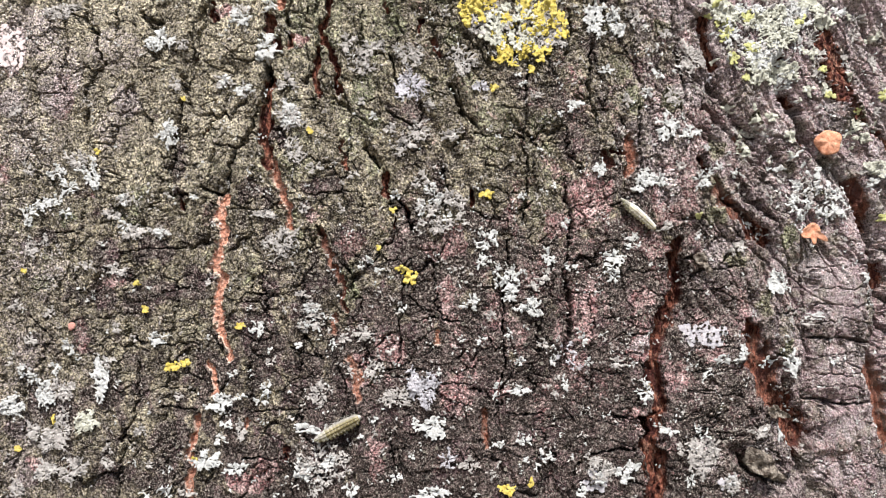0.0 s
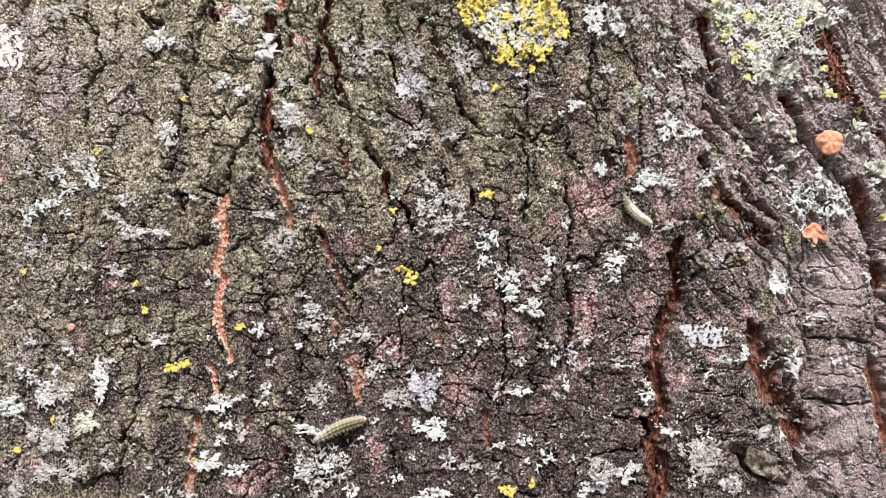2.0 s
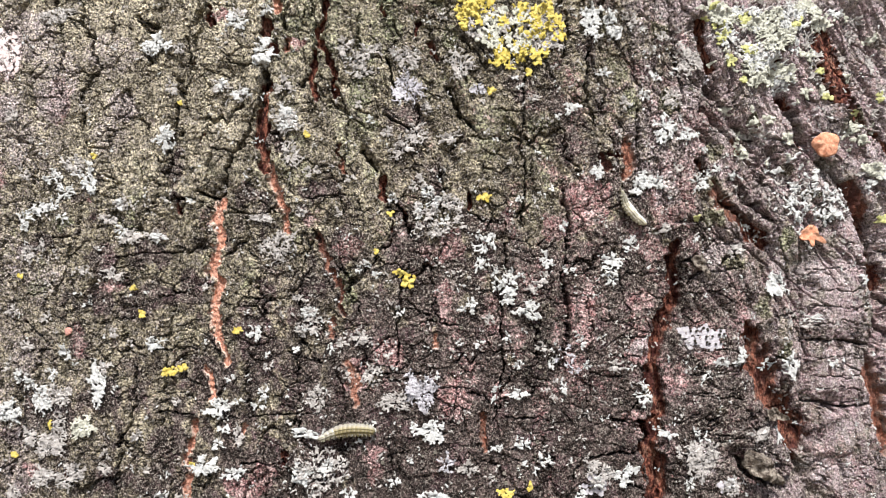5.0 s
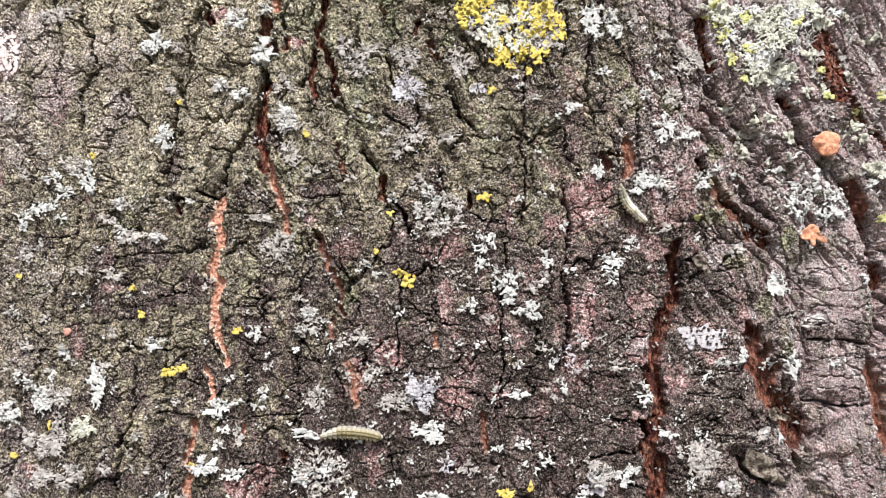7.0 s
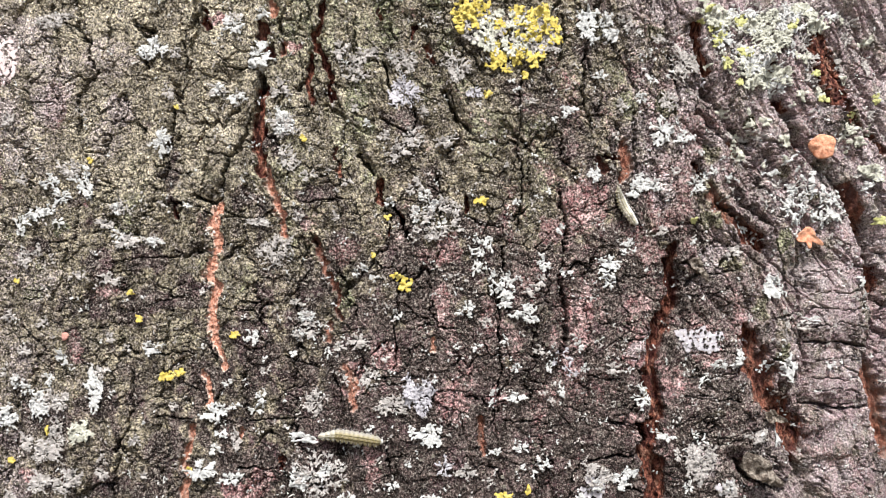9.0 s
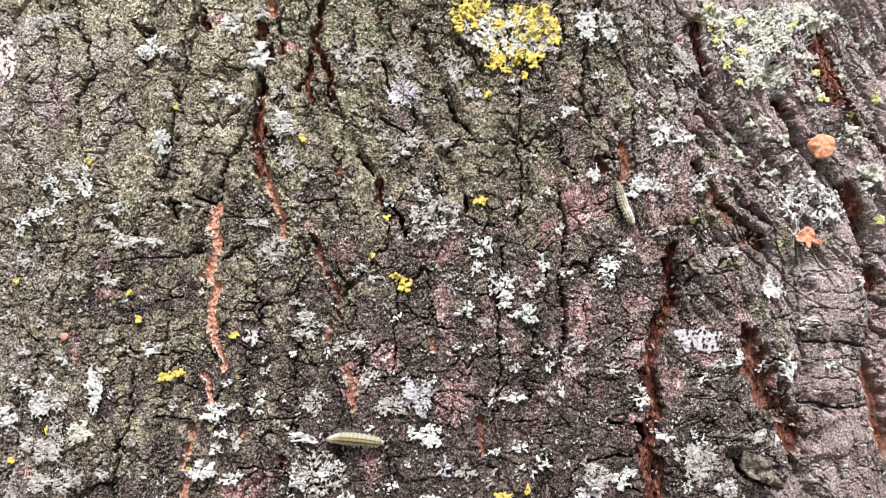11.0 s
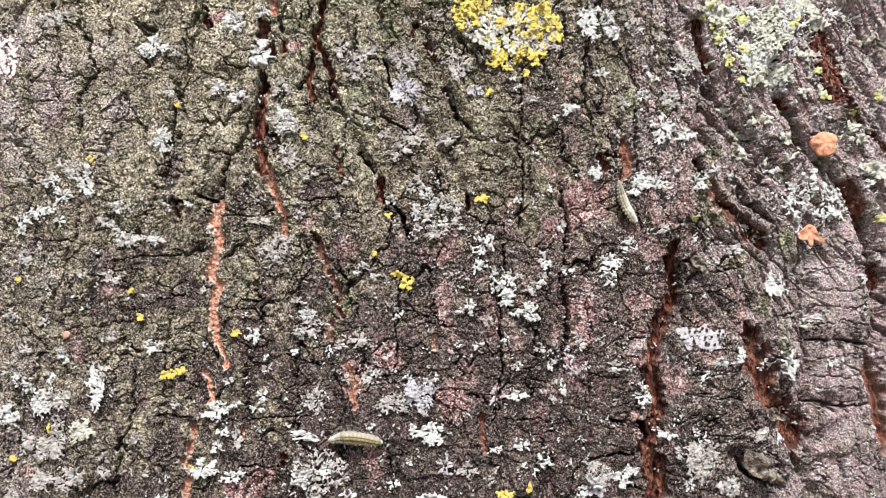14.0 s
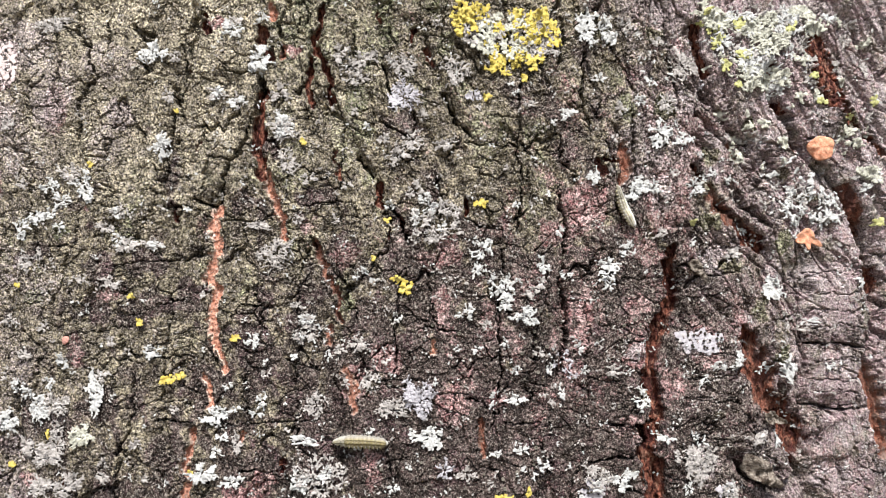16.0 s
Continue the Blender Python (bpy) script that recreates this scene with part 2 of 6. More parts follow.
def crackle(x, y, seed, stray=1.0):
    """Distance from the nearest border between cells, 0 on it, a random number for each cell, and the way from the cell's middle."""
    ix, iy = np.floor(x), np.floor(y)
    f1, f2, who = np.full(x.shape, 9.0), np.full(x.shape, 9.0), np.zeros(x.shape)
    ox, oy = np.zeros(x.shape), np.zeros(x.shape)
    for dx in (-1, 0, 1):
        for dy in (-1, 0, 1):
            px, py = ix + dx, iy + dy
            ax, ay = x - px - 0.5 - stray * (lattice(px, py, seed) - 0.5), y - py - lattice(px, py, seed + 5)
            d = np.hypot(ax, ay)
            near = d < f1
            f2 = np.where(near, f1, np.minimum(f2, d))
            who = np.where(near, lattice(px, py, seed + 9), who)
            ox, oy = np.where(near, ax, ox), np.where(near, ay, oy)
            f1 = np.where(near, d, f1)
    return f2 - f1, who, ox, oy


def smooth(x, a, b):
    t = np.clip((x - a) / (b - a), 0, 1)
    return t * t * (3 - 2 * t)


def spread(start, stop, near_a, near_b, fine, growth, most):
    """Places from start to stop, every fine mm between near_a and near_b, ever wider beyond."""
    mid = np.arange(near_a, near_b, fine)
    def outward(a, b):
        out, x, s, sign = [], a, fine, 1 if b > a else -1
        while (b - x) * sign > s:
            s = min(s * growth, most)
            x += s * sign
            out.append(x)
        return out + [b]
    return np.array(outward(near_a, start)[::-1] + list(mid) + outward(near_b, stop))


TURN = RADIUS * math.pi
U = spread(-TURN, TURN, -104.0, 129.0, 0.18, 1.45, 70.0)
V = spread(-LEVEL - 30, 2600.0, -66.0, 66.0, 0.18, 1.45, 250.0)
UU, VV = np.meshgrid(U, V)
near = (UU > -108) & (UU < 133) & (np.abs(VV) < 70)
# torn edges: the small ins and outs that every crack and rim follows
JAG_U = near * (0.34 * grain(UU / 1.9, VV / 1.6, 7) + 0.22 * grain(UU / 0.8, VV / 0.75, 8))
JAG_V = near * (0.34 * grain(UU / 1.7, VV / 1.9, 9) + 0.22 * grain(UU / 0.75, VV / 0.8, 10))
# the bark's grain: upright on one flank, leaning over the root on the other
LEAN = 0.62 * smooth(UU, 40, 102) * (1 - 0.45 * smooth(-VV, 0, 60)) + 0.22 * smooth(VV, 5, 50) * smooth(UU, -40, 0) * (1 - smooth(UU, 40, 85))
S = UU + LEAN * VV + 1.2 * fbm(UU / 9, VV / 14, 3, 2)
HEIGHT = 1.1 * fbm(S / 17, VV / 75, 11, 2) + 0.7 * fbm(S / 7.5, VV / 34, 23, 2)
HEIGHT -= 0.6 * (1 - smooth(np.abs(grain(S / 9 + 7, VV / 55, 31)), 0.0, 0.1)) * smooth(grain(S / 12, VV / 30, 33), -0.5, 0.2)
HEIGHT += smooth(UU, 45, 80) * (0.4 * fbm(S / 10, VV / 50, 27, 2) - 0.8 * (1 - smooth(np.abs(grain(S / 10 + 3, VV / 50, 29)), 0.0, 0.16)))
# over the root the ridges break into blocks with steep sides
e, who, ox, oy = crackle((S + JAG_U) / 8.0, (VV + JAG_V) / 17, 261)
HEIGHT += smooth(UU, 50, 76) * smooth(VV + 0.5 * UU, 20, 50) * ((who - 0.5) * 0.7 - 1.8 * (1 - smooth(e, 0.0, 0.07)) * smooth(grain(S / 8, VV / 12, 263), -0.35, 0.15))
EVEN = HEIGHT.copy()
HEIGHT += 0.22 * fbm(S / 4.2, VV / 5.5, 41, 2)
# long plates, parted by broken upright cracks
e, who, ox, oy = crackle((S + 2 * JAG_U + 1.1 * grain(S / 4, VV / 5, 13)) / 10.5, (VV + 2 * JAG_V + 2.5 * grain(S / 3, VV / 5, 14)) / 28, 161, 0.55)
PLATE = 1000 + (who * 1e6).astype(int)
HEIGHT += (who - 0.5) * 0.5 + 0.5 * ox * (lattice(PLATE, 0, 3) - 0.5) - near * 2.0 * (1 - smooth(e, 0.0, 0.05)) * smooth(grain(S / 6, VV / 8, 171), -0.2, 0.25)
# scales of a few millimetres, each with its own tilt, parted by hair-fine angular cracks
e, who, ox, oy = crackle((S + JAG_U) / 4.3, (VV + JAG_V) / 3.1, 51)
tilt = lattice((who * 1e6).astype(int), 1, 4) - 0.5
HEIGHT += near * ((who - 0.5) * 0.26 + 0.35 * ox * tilt - 0.3 * oy * (who - 0.3) - 1.2 * smooth(grain(S / 9, VV / 7, 61), 0.0, 0.4) * (1 - smooth(e, 0.005, 0.06)))
e, who, ox, oy = crackle((S + JAG_U) / 1.9, (VV + 0.7 * JAG_V) / 1.45, 71)
HEIGHT += near * ((who - 0.5) * 0.13 - 0.4 * (1 - smooth(e, 0.0, 0.13)) * smooth(grain(S / 5, VV / 5, 81), 0.0, 0.4))
# grains of soredia and grit, half a millimetre across
e, who, ox, oy = crackle(UU / 0.62, VV / 0.6, 181)
WORN = smooth(UU + 0.25 * VV, 66, 100)
HEIGHT += near * (1 - 0.25 * WORN) * (0.12 * who + 0.16 * (0.5 - np.hypot(ox, oy)) + 0.1 * grain(UU / 0.45, VV / 0.45, 92) + 0.1 * grain(UU / 1.1, VV / 1.0, 91))
INNER, FRESH, PINKISH, PALENESS = (np.zeros(UU.shape) for _ in range(4))
SPLIT = np.zeros(UU.shape, int)
WOBBLE_U = 0.6 * grain(UU / 4.2, VV / 3.6, 101) + 0.45 * grain(UU / 1.6, VV / 1.8, 102)
WOBBLE_V = 0.6 * grain(UU / 4.2, VV / 3.6, 103) + 0.45 * grain(UU / 1.6, VV / 1.8, 105)
TEAR_U, TEAR_V = 0.3 * grain(UU / 0.7, VV / 0.7, 104), 0.3 * grain(UU / 0.7, VV / 0.7, 106)


def stretch_of(points, reach):
    us, vs = [p[0] for p in points], [p[1] for p in points]
    a, b = np.searchsorted(U, (min(us) - reach, max(us) + reach))
    c, d = np.searchsorted(V, (min(vs) - reach, max(vs) + reach))
    return slice(c, d), slice(a, b)


def along(points, reach, wobble=1.0, tear=1.0):
    """The stretch of bark round a line, the distance from the line there and how near to its ends (1: in its run)."""
    cut = stretch_of(points, reach)
    x, y = UU[cut] + wobble * WOBBLE_U[cut] + tear * TEAR_U[cut], VV[cut] + wobble * WOBBLE_V[cut] + tear * TEAR_V[cut]
    best = np.full(x.shape, 1e9)
    for (ax, ay), (bx, by) in zip(points, points[1:]):
        ex, ey = bx - ax, by - ay
        t = np.clip(((x - ax) * ex + (y - ay) * ey) / (ex * ex + ey * ey + 1e-9), 0, 1)
        best = np.minimum(best, np.hypot(x - ax - t * ex, y - ay - t * ey))
    return cut, best


def furrow(width, depth, fresh, *points):
    """A split in the bark down to its rust-red inner layer."""
    cut, d = along(points, width * 2 + 3, 1.2, 1.2 if depth < 1.15 else 0.25)
    w = width * (0.56 if fresh > 0.55 or width > 5 else 0.48) * (1 + 0.42 * grain(UU[cut] / 3.0, VV[cut] / 2.6, 111) + (0.5 if depth < 1.5 else 0.3) * grain(UU[cut] / 0.8, VV[cut] / (1.0 if depth < 1.5 else 3.0), 112))
    dip = 1 - smooth(d, 0.65 * w, 1.1 * w)
    x = UU[cut] + WOBBLE_U[cut]
    if depth < 1.15:
        floor = 0.3 * grain(UU[cut] / 0.6, VV[cut] / 0.8, 115) + 0.22 * grain(x / 1.2, VV[cut] / 1.6, 117) + 0.15 * grain(x / 1.0, VV[cut] / 5, 113)
    else:
        # fibres along the split, broken into chunks
        floor = (0.25 + 0.16 * depth) * fbm(x / 1.5, VV[cut] / 9, 113, 3, 0.6) + (0.2 + 0.1 * depth) * grain(x / 1.7, VV[cut] / 3.2, 117) + 0.18 * grain(UU[cut] / 0.5, VV[cut] / 1.1, 115)
    HEIGHT[cut] += 0.3 * np.exp(-((d - 1.5 * w) / (0.6 * w)) ** 2) + dip * (EVEN[cut] - HEIGHT[cut] - depth + floor)
    INNER[cut] = np.maximum(INNER[cut], 1 - smooth(d, 0.45 * w, 1.35 * w))
    SPLIT[cut] = np.where(d < 0.9 * w, SPLIT.max() + 1, SPLIT[cut])
    FRESH[cut] = np.maximum(FRESH[cut], fresh * (1 - smooth(d, w, 1.5 * w)))


def crack(width, depth, *points):
    """A narrow dark split."""
    cut, d = along(points, width * 2 + 3)
    w = width * (0.25 if width < 0.9 else 0.29) * (1 + 0.6 * grain(UU[cut] / 2.4, VV[cut] / 2.4, 121))
    HEIGHT[cut] -= 1.5 * depth * (1 - smooth(d, 0.4 * w, 1.0 * w))
    HEIGHT[cut] += 0.06 * np.exp(-((d - 1.3 * width) / width) ** 2)


def groove(width, depth, *points):
    """A soft valley between two ridges of bark."""
    cut, d = along(points, width * 1.5 + 3, 0.7)
    HEIGHT[cut] -= depth * np.exp(-((d / (0.5 * width)) ** 2)) * (1 + 0.3 * grain(UU[cut] / 4, VV[cut] / 6, 125))
    EVEN[cut] -= depth * np.exp(-((d / (0.5 * width)) ** 2))


def patch(layer, u, v, ru, rv, amount):
    """A worn or stained place with a ragged rim."""
    cut = stretch_of([(u - ru, v - rv), (u + ru, v + rv)], 4)
    d = np.hypot((UU[cut] + 2 * WOBBLE_U[cut] - u) / ru, (VV[cut] + 2 * WOBBLE_V[cut] - v) / rv)
    layer[cut] = np.maximum(layer[cut], amount * (1 - smooth(d, 0.45, 1.15)))


def plate(u, v, ru, rv, rise):
    """A block of bark that stands proud of its neighbours."""
    cut = stretch_of([(u - ru, v - rv), (u + ru, v + rv)], 5)
    d = np.maximum(np.abs(UU[cut] + 1.5 * WOBBLE_U[cut] - u) / ru, np.abs(VV[cut] + 1.5 * WOBBLE_V[cut] - v) / rv)
    HEIGHT[cut] = HEIGHT[cut] + (rise - 0.45 * (HEIGHT[cut] - HEIGHT[cut].mean())) * (1 - smooth(d, 0.6, 1.15))


# proud blocks over the root
plate(86.0, 51.7, 16.8, 10.8, 0.5)
plate(107.8, -12.2, 8.6, 9.4, 0.9)
plate(108.6, -29.5, 8.1, 6.4, 0.9)
plate(107.8, -44.0, 8.6, 5.5, 0.8)
plate(73.3, -27.6, 8.6, 12.0, 0.8)
plate(48.4, -20.6, 8.1, 7.8, 0.4)
plate(-39.5, 22.0, 7.3, 7.7, 0.8)
plate(22.2, 28.2, 5.7, 6.4, 0.7)
plate(-36.8, 48.9, 6.6, 7.7, 0.6)
plate(-10.9, 30.7, 5.1, 7.6, 0.4)
plate(-67.0, 50.0, 8.6, 7.8, 0.5)
plate(48.4, -49.0, 6.7, 7.8, 0.5)
# valleys between the ridges
groove(9, 1.8, (82.7, -15.9), (85.7, -25.3), (91.0, -36.2), (97.2, -46.0), (98.5, -60.4))
groove(6, 1.4, (96.5, -3.9), (98.0, -16.2), (99.1, -27.1), (98.8, -38.0))
groove(5, 1.3, (116.4, 6.4), (118.0, -2.7), (121.0, -16.7), (118.8, -27.9), (121.0, -44.8))
groove(4, 1.2, (61.3, -19.5), (64.1, -15.6), (66.9, -6.4))
groove(4.2, 2.4, (79.8, -47.7), (84.2, -54.4), (91.8, -56.5), (97.2, -53.9))
groove(3.7, 1.5, (117.1, 8.5), (119.2, -5.4), (121.5, -16.7))
groove(4.2, 2.2, (70.4, 52.9), (73.5, 42.4), (79.0, 30.7), (85.7, 22.9), (94.1, 16.4))
groove(4.7, 2.5, (90.7, 42.6), (92.9, 36.6), (97.5, 26.7), (108.6, 15.3), (115.3, 5.7))
groove(4.2, -0.5, (100.4, 56.0), (104.0, 48.1), (106.6, 41.4), (112.0, 34.8))
groove(2.7, 1.0, (110.2, 54.0), (112.8, 45.9), (116.2, 37.8), (123.3, 28.3))
groove(3.5, 1.0, (89.5, 0.1), (94.1, -8.0), (97.2, -21.6))
groove(3.1, -0.6, (71.1, 16.0), (79.0, 8.1), (86.5, 2.2))
groove(4.7, 2.0, (113.7, 58.5), (123.3, 43.8))
groove(3.1, 1.0, (37.8, 18.1), (38.5, -5.0), (37.8, -28.1))
groove(2.5, 0.8, (23.5, 2.7), (24.2, -25.4), (22.2, -57.3))
groove(2.7, 1.0, (-2.0, 53.6), (-0.7, 40.8), (6.9, 28.1), (14.6, 18.0), (17.2, 10.3))
groove(2.7, 1.0, (-14.8, 35.8), (-8.3, 24.3), (-3.2, 16.7), (1.9, 5.2))
groove(2.5, 0.9, (4.4, 53.6), (10.8, 39.6), (17.2, 28.1), (18.5, 25.6))
groove(2.7, 0.9, (51.7, 29.9), (52.4, 14.4), (51.1, 0.1))
groove(3.1, 0.7, (-74.9, 59.0), (-71.3, 42.3), (-74.2, 29.2), (-74.2, 14.7), (-78.7, 0.1), (-81.0, -15.8))
groove(3.1, 0.7, (-44.1, 57.5), (-47.5, 44.1), (-50.3, 31.2), (-52.9, 15.7), (-52.9, 2.7))
groove(3.1, 0.4, (-30.3, 37.3), (-35.5, 23.2), (-39.5, 13.7))
groove(2.1, 0.7, (-90.9, -34.9), (-94.2, -60.7))
groove(2.5, 0.6, (5.7, 2.7), (8.2, -20.2), (6.9, -45.7))
groove(2.7, 1.2, (100.4, 2.8), (98.8, -35.2), (100.4, -61.2))
groove(3.5, 1.5, (118.8, 5.8), (120.6, -16.7), (117.1, -27.8))
groove(2.5, 0.7, (-14.8, -13.9), (-13.5, -35.6), (-8.3, -57.2))
groove(2.5, 0.7, (-46.2, -27.0), (-46.8, -58.0))
groove(2.7, 0.8, (44.4, -23.1), (43.1, -46.3), (44.4, -57.9))
# rust-red furrows
furrow(2.3, 0.8, 1, (-40.1, 11.7), (-41.1, 7.2), (-40.1, 2.7), (-41.7, -2.2), (-42.3, -3.7), (-40.3, -6.0), (-40.9, -10.2), (-41.7, -15.3), (-40.7, -19.2), (-39.5, -22.4), (-38.7, -24.7))
furrow(1.7, 0.7, 1, (-43.3, -26.9), (-42.1, -29.8), (-41.6, -32.1), (-42.3, -33.6))
furrow(1.8, 1.0, 0.7, (-46.4, -38.6), (-47.1, -43.2), (-48.3, -46.4), (-47.2, -49.6), (-48.3, -52.9), (-47.9, -57.4))
furrow(1.6, 0.8, 0.9, (-26.8, 57.0), (-26.3, 54.3))
furrow(2.3, 1.3, 0.4, (-29.3, 52.4), (-28.7, 49.0), (-27.0, 45.9))
furrow(1.4, 0.5, 0.6, (-24.5, 48.4), (-24.0, 45.9))
furrow(2.9, 1.8, 0, (-28.9, 37.9), (-29.7, 33.7))
furrow(3.2, 1.7, 0.25, (-29.7, 33.2), (-29.5, 30.2), (-30.6, 26.4), (-30.1, 22.9), (-29.2, 19.3))
furrow(1.9, 0.9, 0.7, (-28.1, 19.8), (-27.5, 15.7), (-26.3, 12.3), (-25.0, 9.3), (-24.5, 5.5))
furrow(1.7, 1.6, 0.3, (-14.7, 56.8), (-15.7, 53.0), (-17.0, 50.1), (-17.5, 48.3), (-16.5, 46.5), (-15.1, 44.5), (-14.3, 42.4), (-13.7, 38.3), (-13.2, 35.5))
furrow(1.4, 1.2, 0.3, (-18.1, 45.4), (-18.3, 42.8), (-18.6, 37.1), (-17.8, 34.6))
furrow(1.7, 1.0, 0.5, (-17.8, 4.2), (-16.6, 2.0), (-16.0, -0.6), (-15.2, -3.2), (-13.6, -5.6), (-12.5, -8.2), (-12.8, -10.8), (-11.8, -13.5))
furrow(1.5, 0.8, 0.6, (-14.5, -15.4), (-14.9, -19.2))
furrow(1.8, 1.3, 0.15, (-2.7, 16.9), (-2.7, 12.6))
furrow(1.1, 1.4, 0, (1.6, 9.3), (2.1, 7.5))
furrow(0.8, 1.0, 0.3, (-0.9, 7.3), (-0.3, 5.0))
furrow(1.0, 0.8, 0.5, (-12.9, 24.1), (-12.2, 19.9), (-11.1, 17.2))
furrow(1.5, 1.2, 0.4, (7.8, 47.2), (9.0, 43.8))
furrow(1.3, 1.3, 0.2, (5.2, 52.0), (4.4, 49.5))
furrow(1.0, 0.8, 0.5, (-3.2, 55.7), (-2.5, 54.1))
furrow(1.3, 0.7, 0.9, (9.1, -18.7), (8.6, -21.0))
furrow(2.6, 0.4, 0.6, (-10.8, -25.3), (-9.4, -28.5), (-9.4, -33.2))
furrow(1.2, 0.8, 0.8, (-34.4, -38.6), (-35.0, -41.8))
furrow(1.8, 0.9, 0.5, (19.7, -36.6), (19.3, -40.7), (19.8, -44.8))
furrow(2.6, 1.2, 0.5, (53.2, 25.7), (53.6, 20.9), (52.8, 16.7))
furrow(2.4, 0.8, 0.4, (47.1, 21.8), (47.9, 19.3))
furrow(1.6, 1.6, 0.2, (48.5, 22.9), (51.9, 22.0))
furrow(1.8, 2.5, 0.1, (64.2, 2.2), (64.8, -1.2))
furrow(3.9, 3.2, 0.1, (64.2, -2.8), (65.5, -7.7), (64.2, -11.7))
furrow(5.0, 3.4, 0.1, (63.7, -12.3), (62.3, -15.8), (60.3, -19.7))
furrow(4.1, 3.0, 0.15, (60.1, -20.5), (58.8, -24.9), (58.7, -29.1), (60.2, -33.8), (59.4, -38.0))
furrow(4.8, 3.4, 0.05, (58.0, -39.6), (57.7, -45.5))
furrow(5.2, 3.0, 0.15, (58.4, -46.8), (59.4, -51.0), (58.5, -58.5))
furrow(2.6, 1.5, 0.5, (73.8, 15.7), (74.5, 13.3), (74.9, 10.7))
furrow(4.4, 1.7, 0.45, (76.6, 11.0), (78.9, 8.9), (81.2, 6.7))
furrow(4.8, 2.2, 0.2, (81.2, 6.5), (83.3, 4.9), (85.6, 3.2), (87.4, 2.4))
crack(2.4, 1.6, (75.2, 12.6), (77.8, 10.4), (80.7, 8.6), (83.3, 6.5), (86.0, 3.8))
crack(3.0, 1.3, (79.3, 16.3), (81.3, 13.6), (83.4, 11.3), (87.4, 8.6))
furrow(5.3, 2.9, 0.1, (83.5, -19.9), (84.8, -24.2))
furrow(8.4, 2.3, 0.4, (85.7, -26.6), (87.5, -29.9), (89.0, -33.7))
furrow(7.3, 2.5, 0.35, (90.7, -36.0), (92.6, -38.2), (95.0, -41.8), (96.9, -44.9))
furrow(3.7, 2.0, 0.3, (94.7, -45.6), (96.5, -50.7))
furrow(5.2, 2.0, 0.5, (117.1, -28.9), (119.2, -34.9), (120.6, -42.0), (122.2, -48.4))
furrow(7.1, 1.1, 0.35, (102.8, 51.0), (104.5, 46.8), (106.6, 42.8), (108.6, 38.5))
furrow(2.2, 1.0, 0.4, (110.2, 36.1), (113.6, 31.5), (118.1, 28.1), (122.2, 25.2))
furrow(2.3, 1.6, 0.3, (71.7, 54.5), (72.1, 50.3), (73.5, 45.1), (74.4, 43.0))
furrow(2.8, 1.7, 0.2, (90.9, 44.9), (89.8, 40.5), (91.2, 37.1), (94.4, 34.2))
furrow(2.4, 1.8, 0.1, (96.3, 29.7), (97.4, 25.7))
furrow(1.6, 1.4, 0.3, (69.8, 20.7), (72.1, 18.3))
furrow(3.8, 1.6, 0.4, (111.6, 15.7), (114.3, 11.5), (116.4, 7.7))
furrow(4.2, 3.0, 0, (116.4, 6.0), (117.1, 0.1), (121.0, -8.3))
furrow(1.3, 1.4, 0.2, (-42.8, 55.8), (-41.7, 52.2))
furrow(0.8, 0.8, 0.4, (-46.0, 44.6), (-46.3, 42.8))
furrow(1.1, 0.8, 0.5, (-44.0, 26.8), (-44.8, 25.0))
furrow(1.7, 1.6, 0.1, (-50.1, 12.0), (-49.4, 9.7))
furrow(1.3, 1.6, 0.1, (16.9, 13.1), (16.6, 10.3))
furrow(1.5, 0.8, 0.3, (-25.7, -44.9), (-25.4, -47.4))
furrow(1.4, 0.9, 0.5, (79.3, 25.4), (80.2, 22.8))
furrow(1.3, 0.8, 0.4, (-77.2, -49.6), (-76.7, -51.6))
# upright cracks
crack(1.55, 3.0, (70.4, 51.5), (73.5, 42.4), (76.1, 35.9), (79.0, 31.4))
crack(1.55, 3.0, (79.0, 23.8), (85.7, 18.9), (90.3, 14.2), (94.1, 12.3))
crack(1.68, 3.2, (94.1, 35.3), (96.5, 30.6), (100.4, 23.0), (104.0, 19.9))
crack(1.55, 2.4, (107.3, 55.2), (111.3, 47.9), (112.3, 40.4), (116.2, 33.6), (121.5, 27.6))
crack(1.81, 3.0, (115.3, 57.3), (119.7, 49.2), (122.4, 45.2))
crack(1.68, 3.0, (106.9, 19.4), (112.0, 13.3), (115.3, 5.7))
crack(1.29, 2.6, (63.3, 53.8), (64.8, 43.4), (66.9, 34.3))
crack(1.29, 2.4, (55.8, 32.7), (55.2, 23.5), (56.5, 14.5))
crack(1.29, 2.4, (85.0, 32.2), (88.0, 25.7), (91.8, 21.8))
crack(1.55, 2.8, (90.3, 6.2), (94.1, -1.2), (95.7, -10.7))
crack(1.29, 2.4, (105.3, 7.7), (100.4, 2.8))
crack(1.29, 2.4, (43.7, 46.6), (43.1, 37.5), (45.1, 28.5))
crack(3.55, 4.6, (117.9, -16.9), (123.3, -21.0))
crack(3.23, 4.0, (73.5, 37.8), (75.4, 35.2))
crack(2.90, 4.0, (92.3, 37.2), (94.8, 34.0))
crack(2.58, 2.9, (96.5, 30.6), (98.0, 27.3))
crack(1.29, 2.1, (-74.2, 59.0), (-73.5, 53.0), (-70.6, 50.2), (-71.3, 46.3), (-69.2, 43.6), (-72.0, 40.4), (-74.0, 38.4), (-74.2, 29.2))
crack(1.44, 2.3, (-42.8, 57.5), (-44.8, 51.8), (-45.9, 46.6))
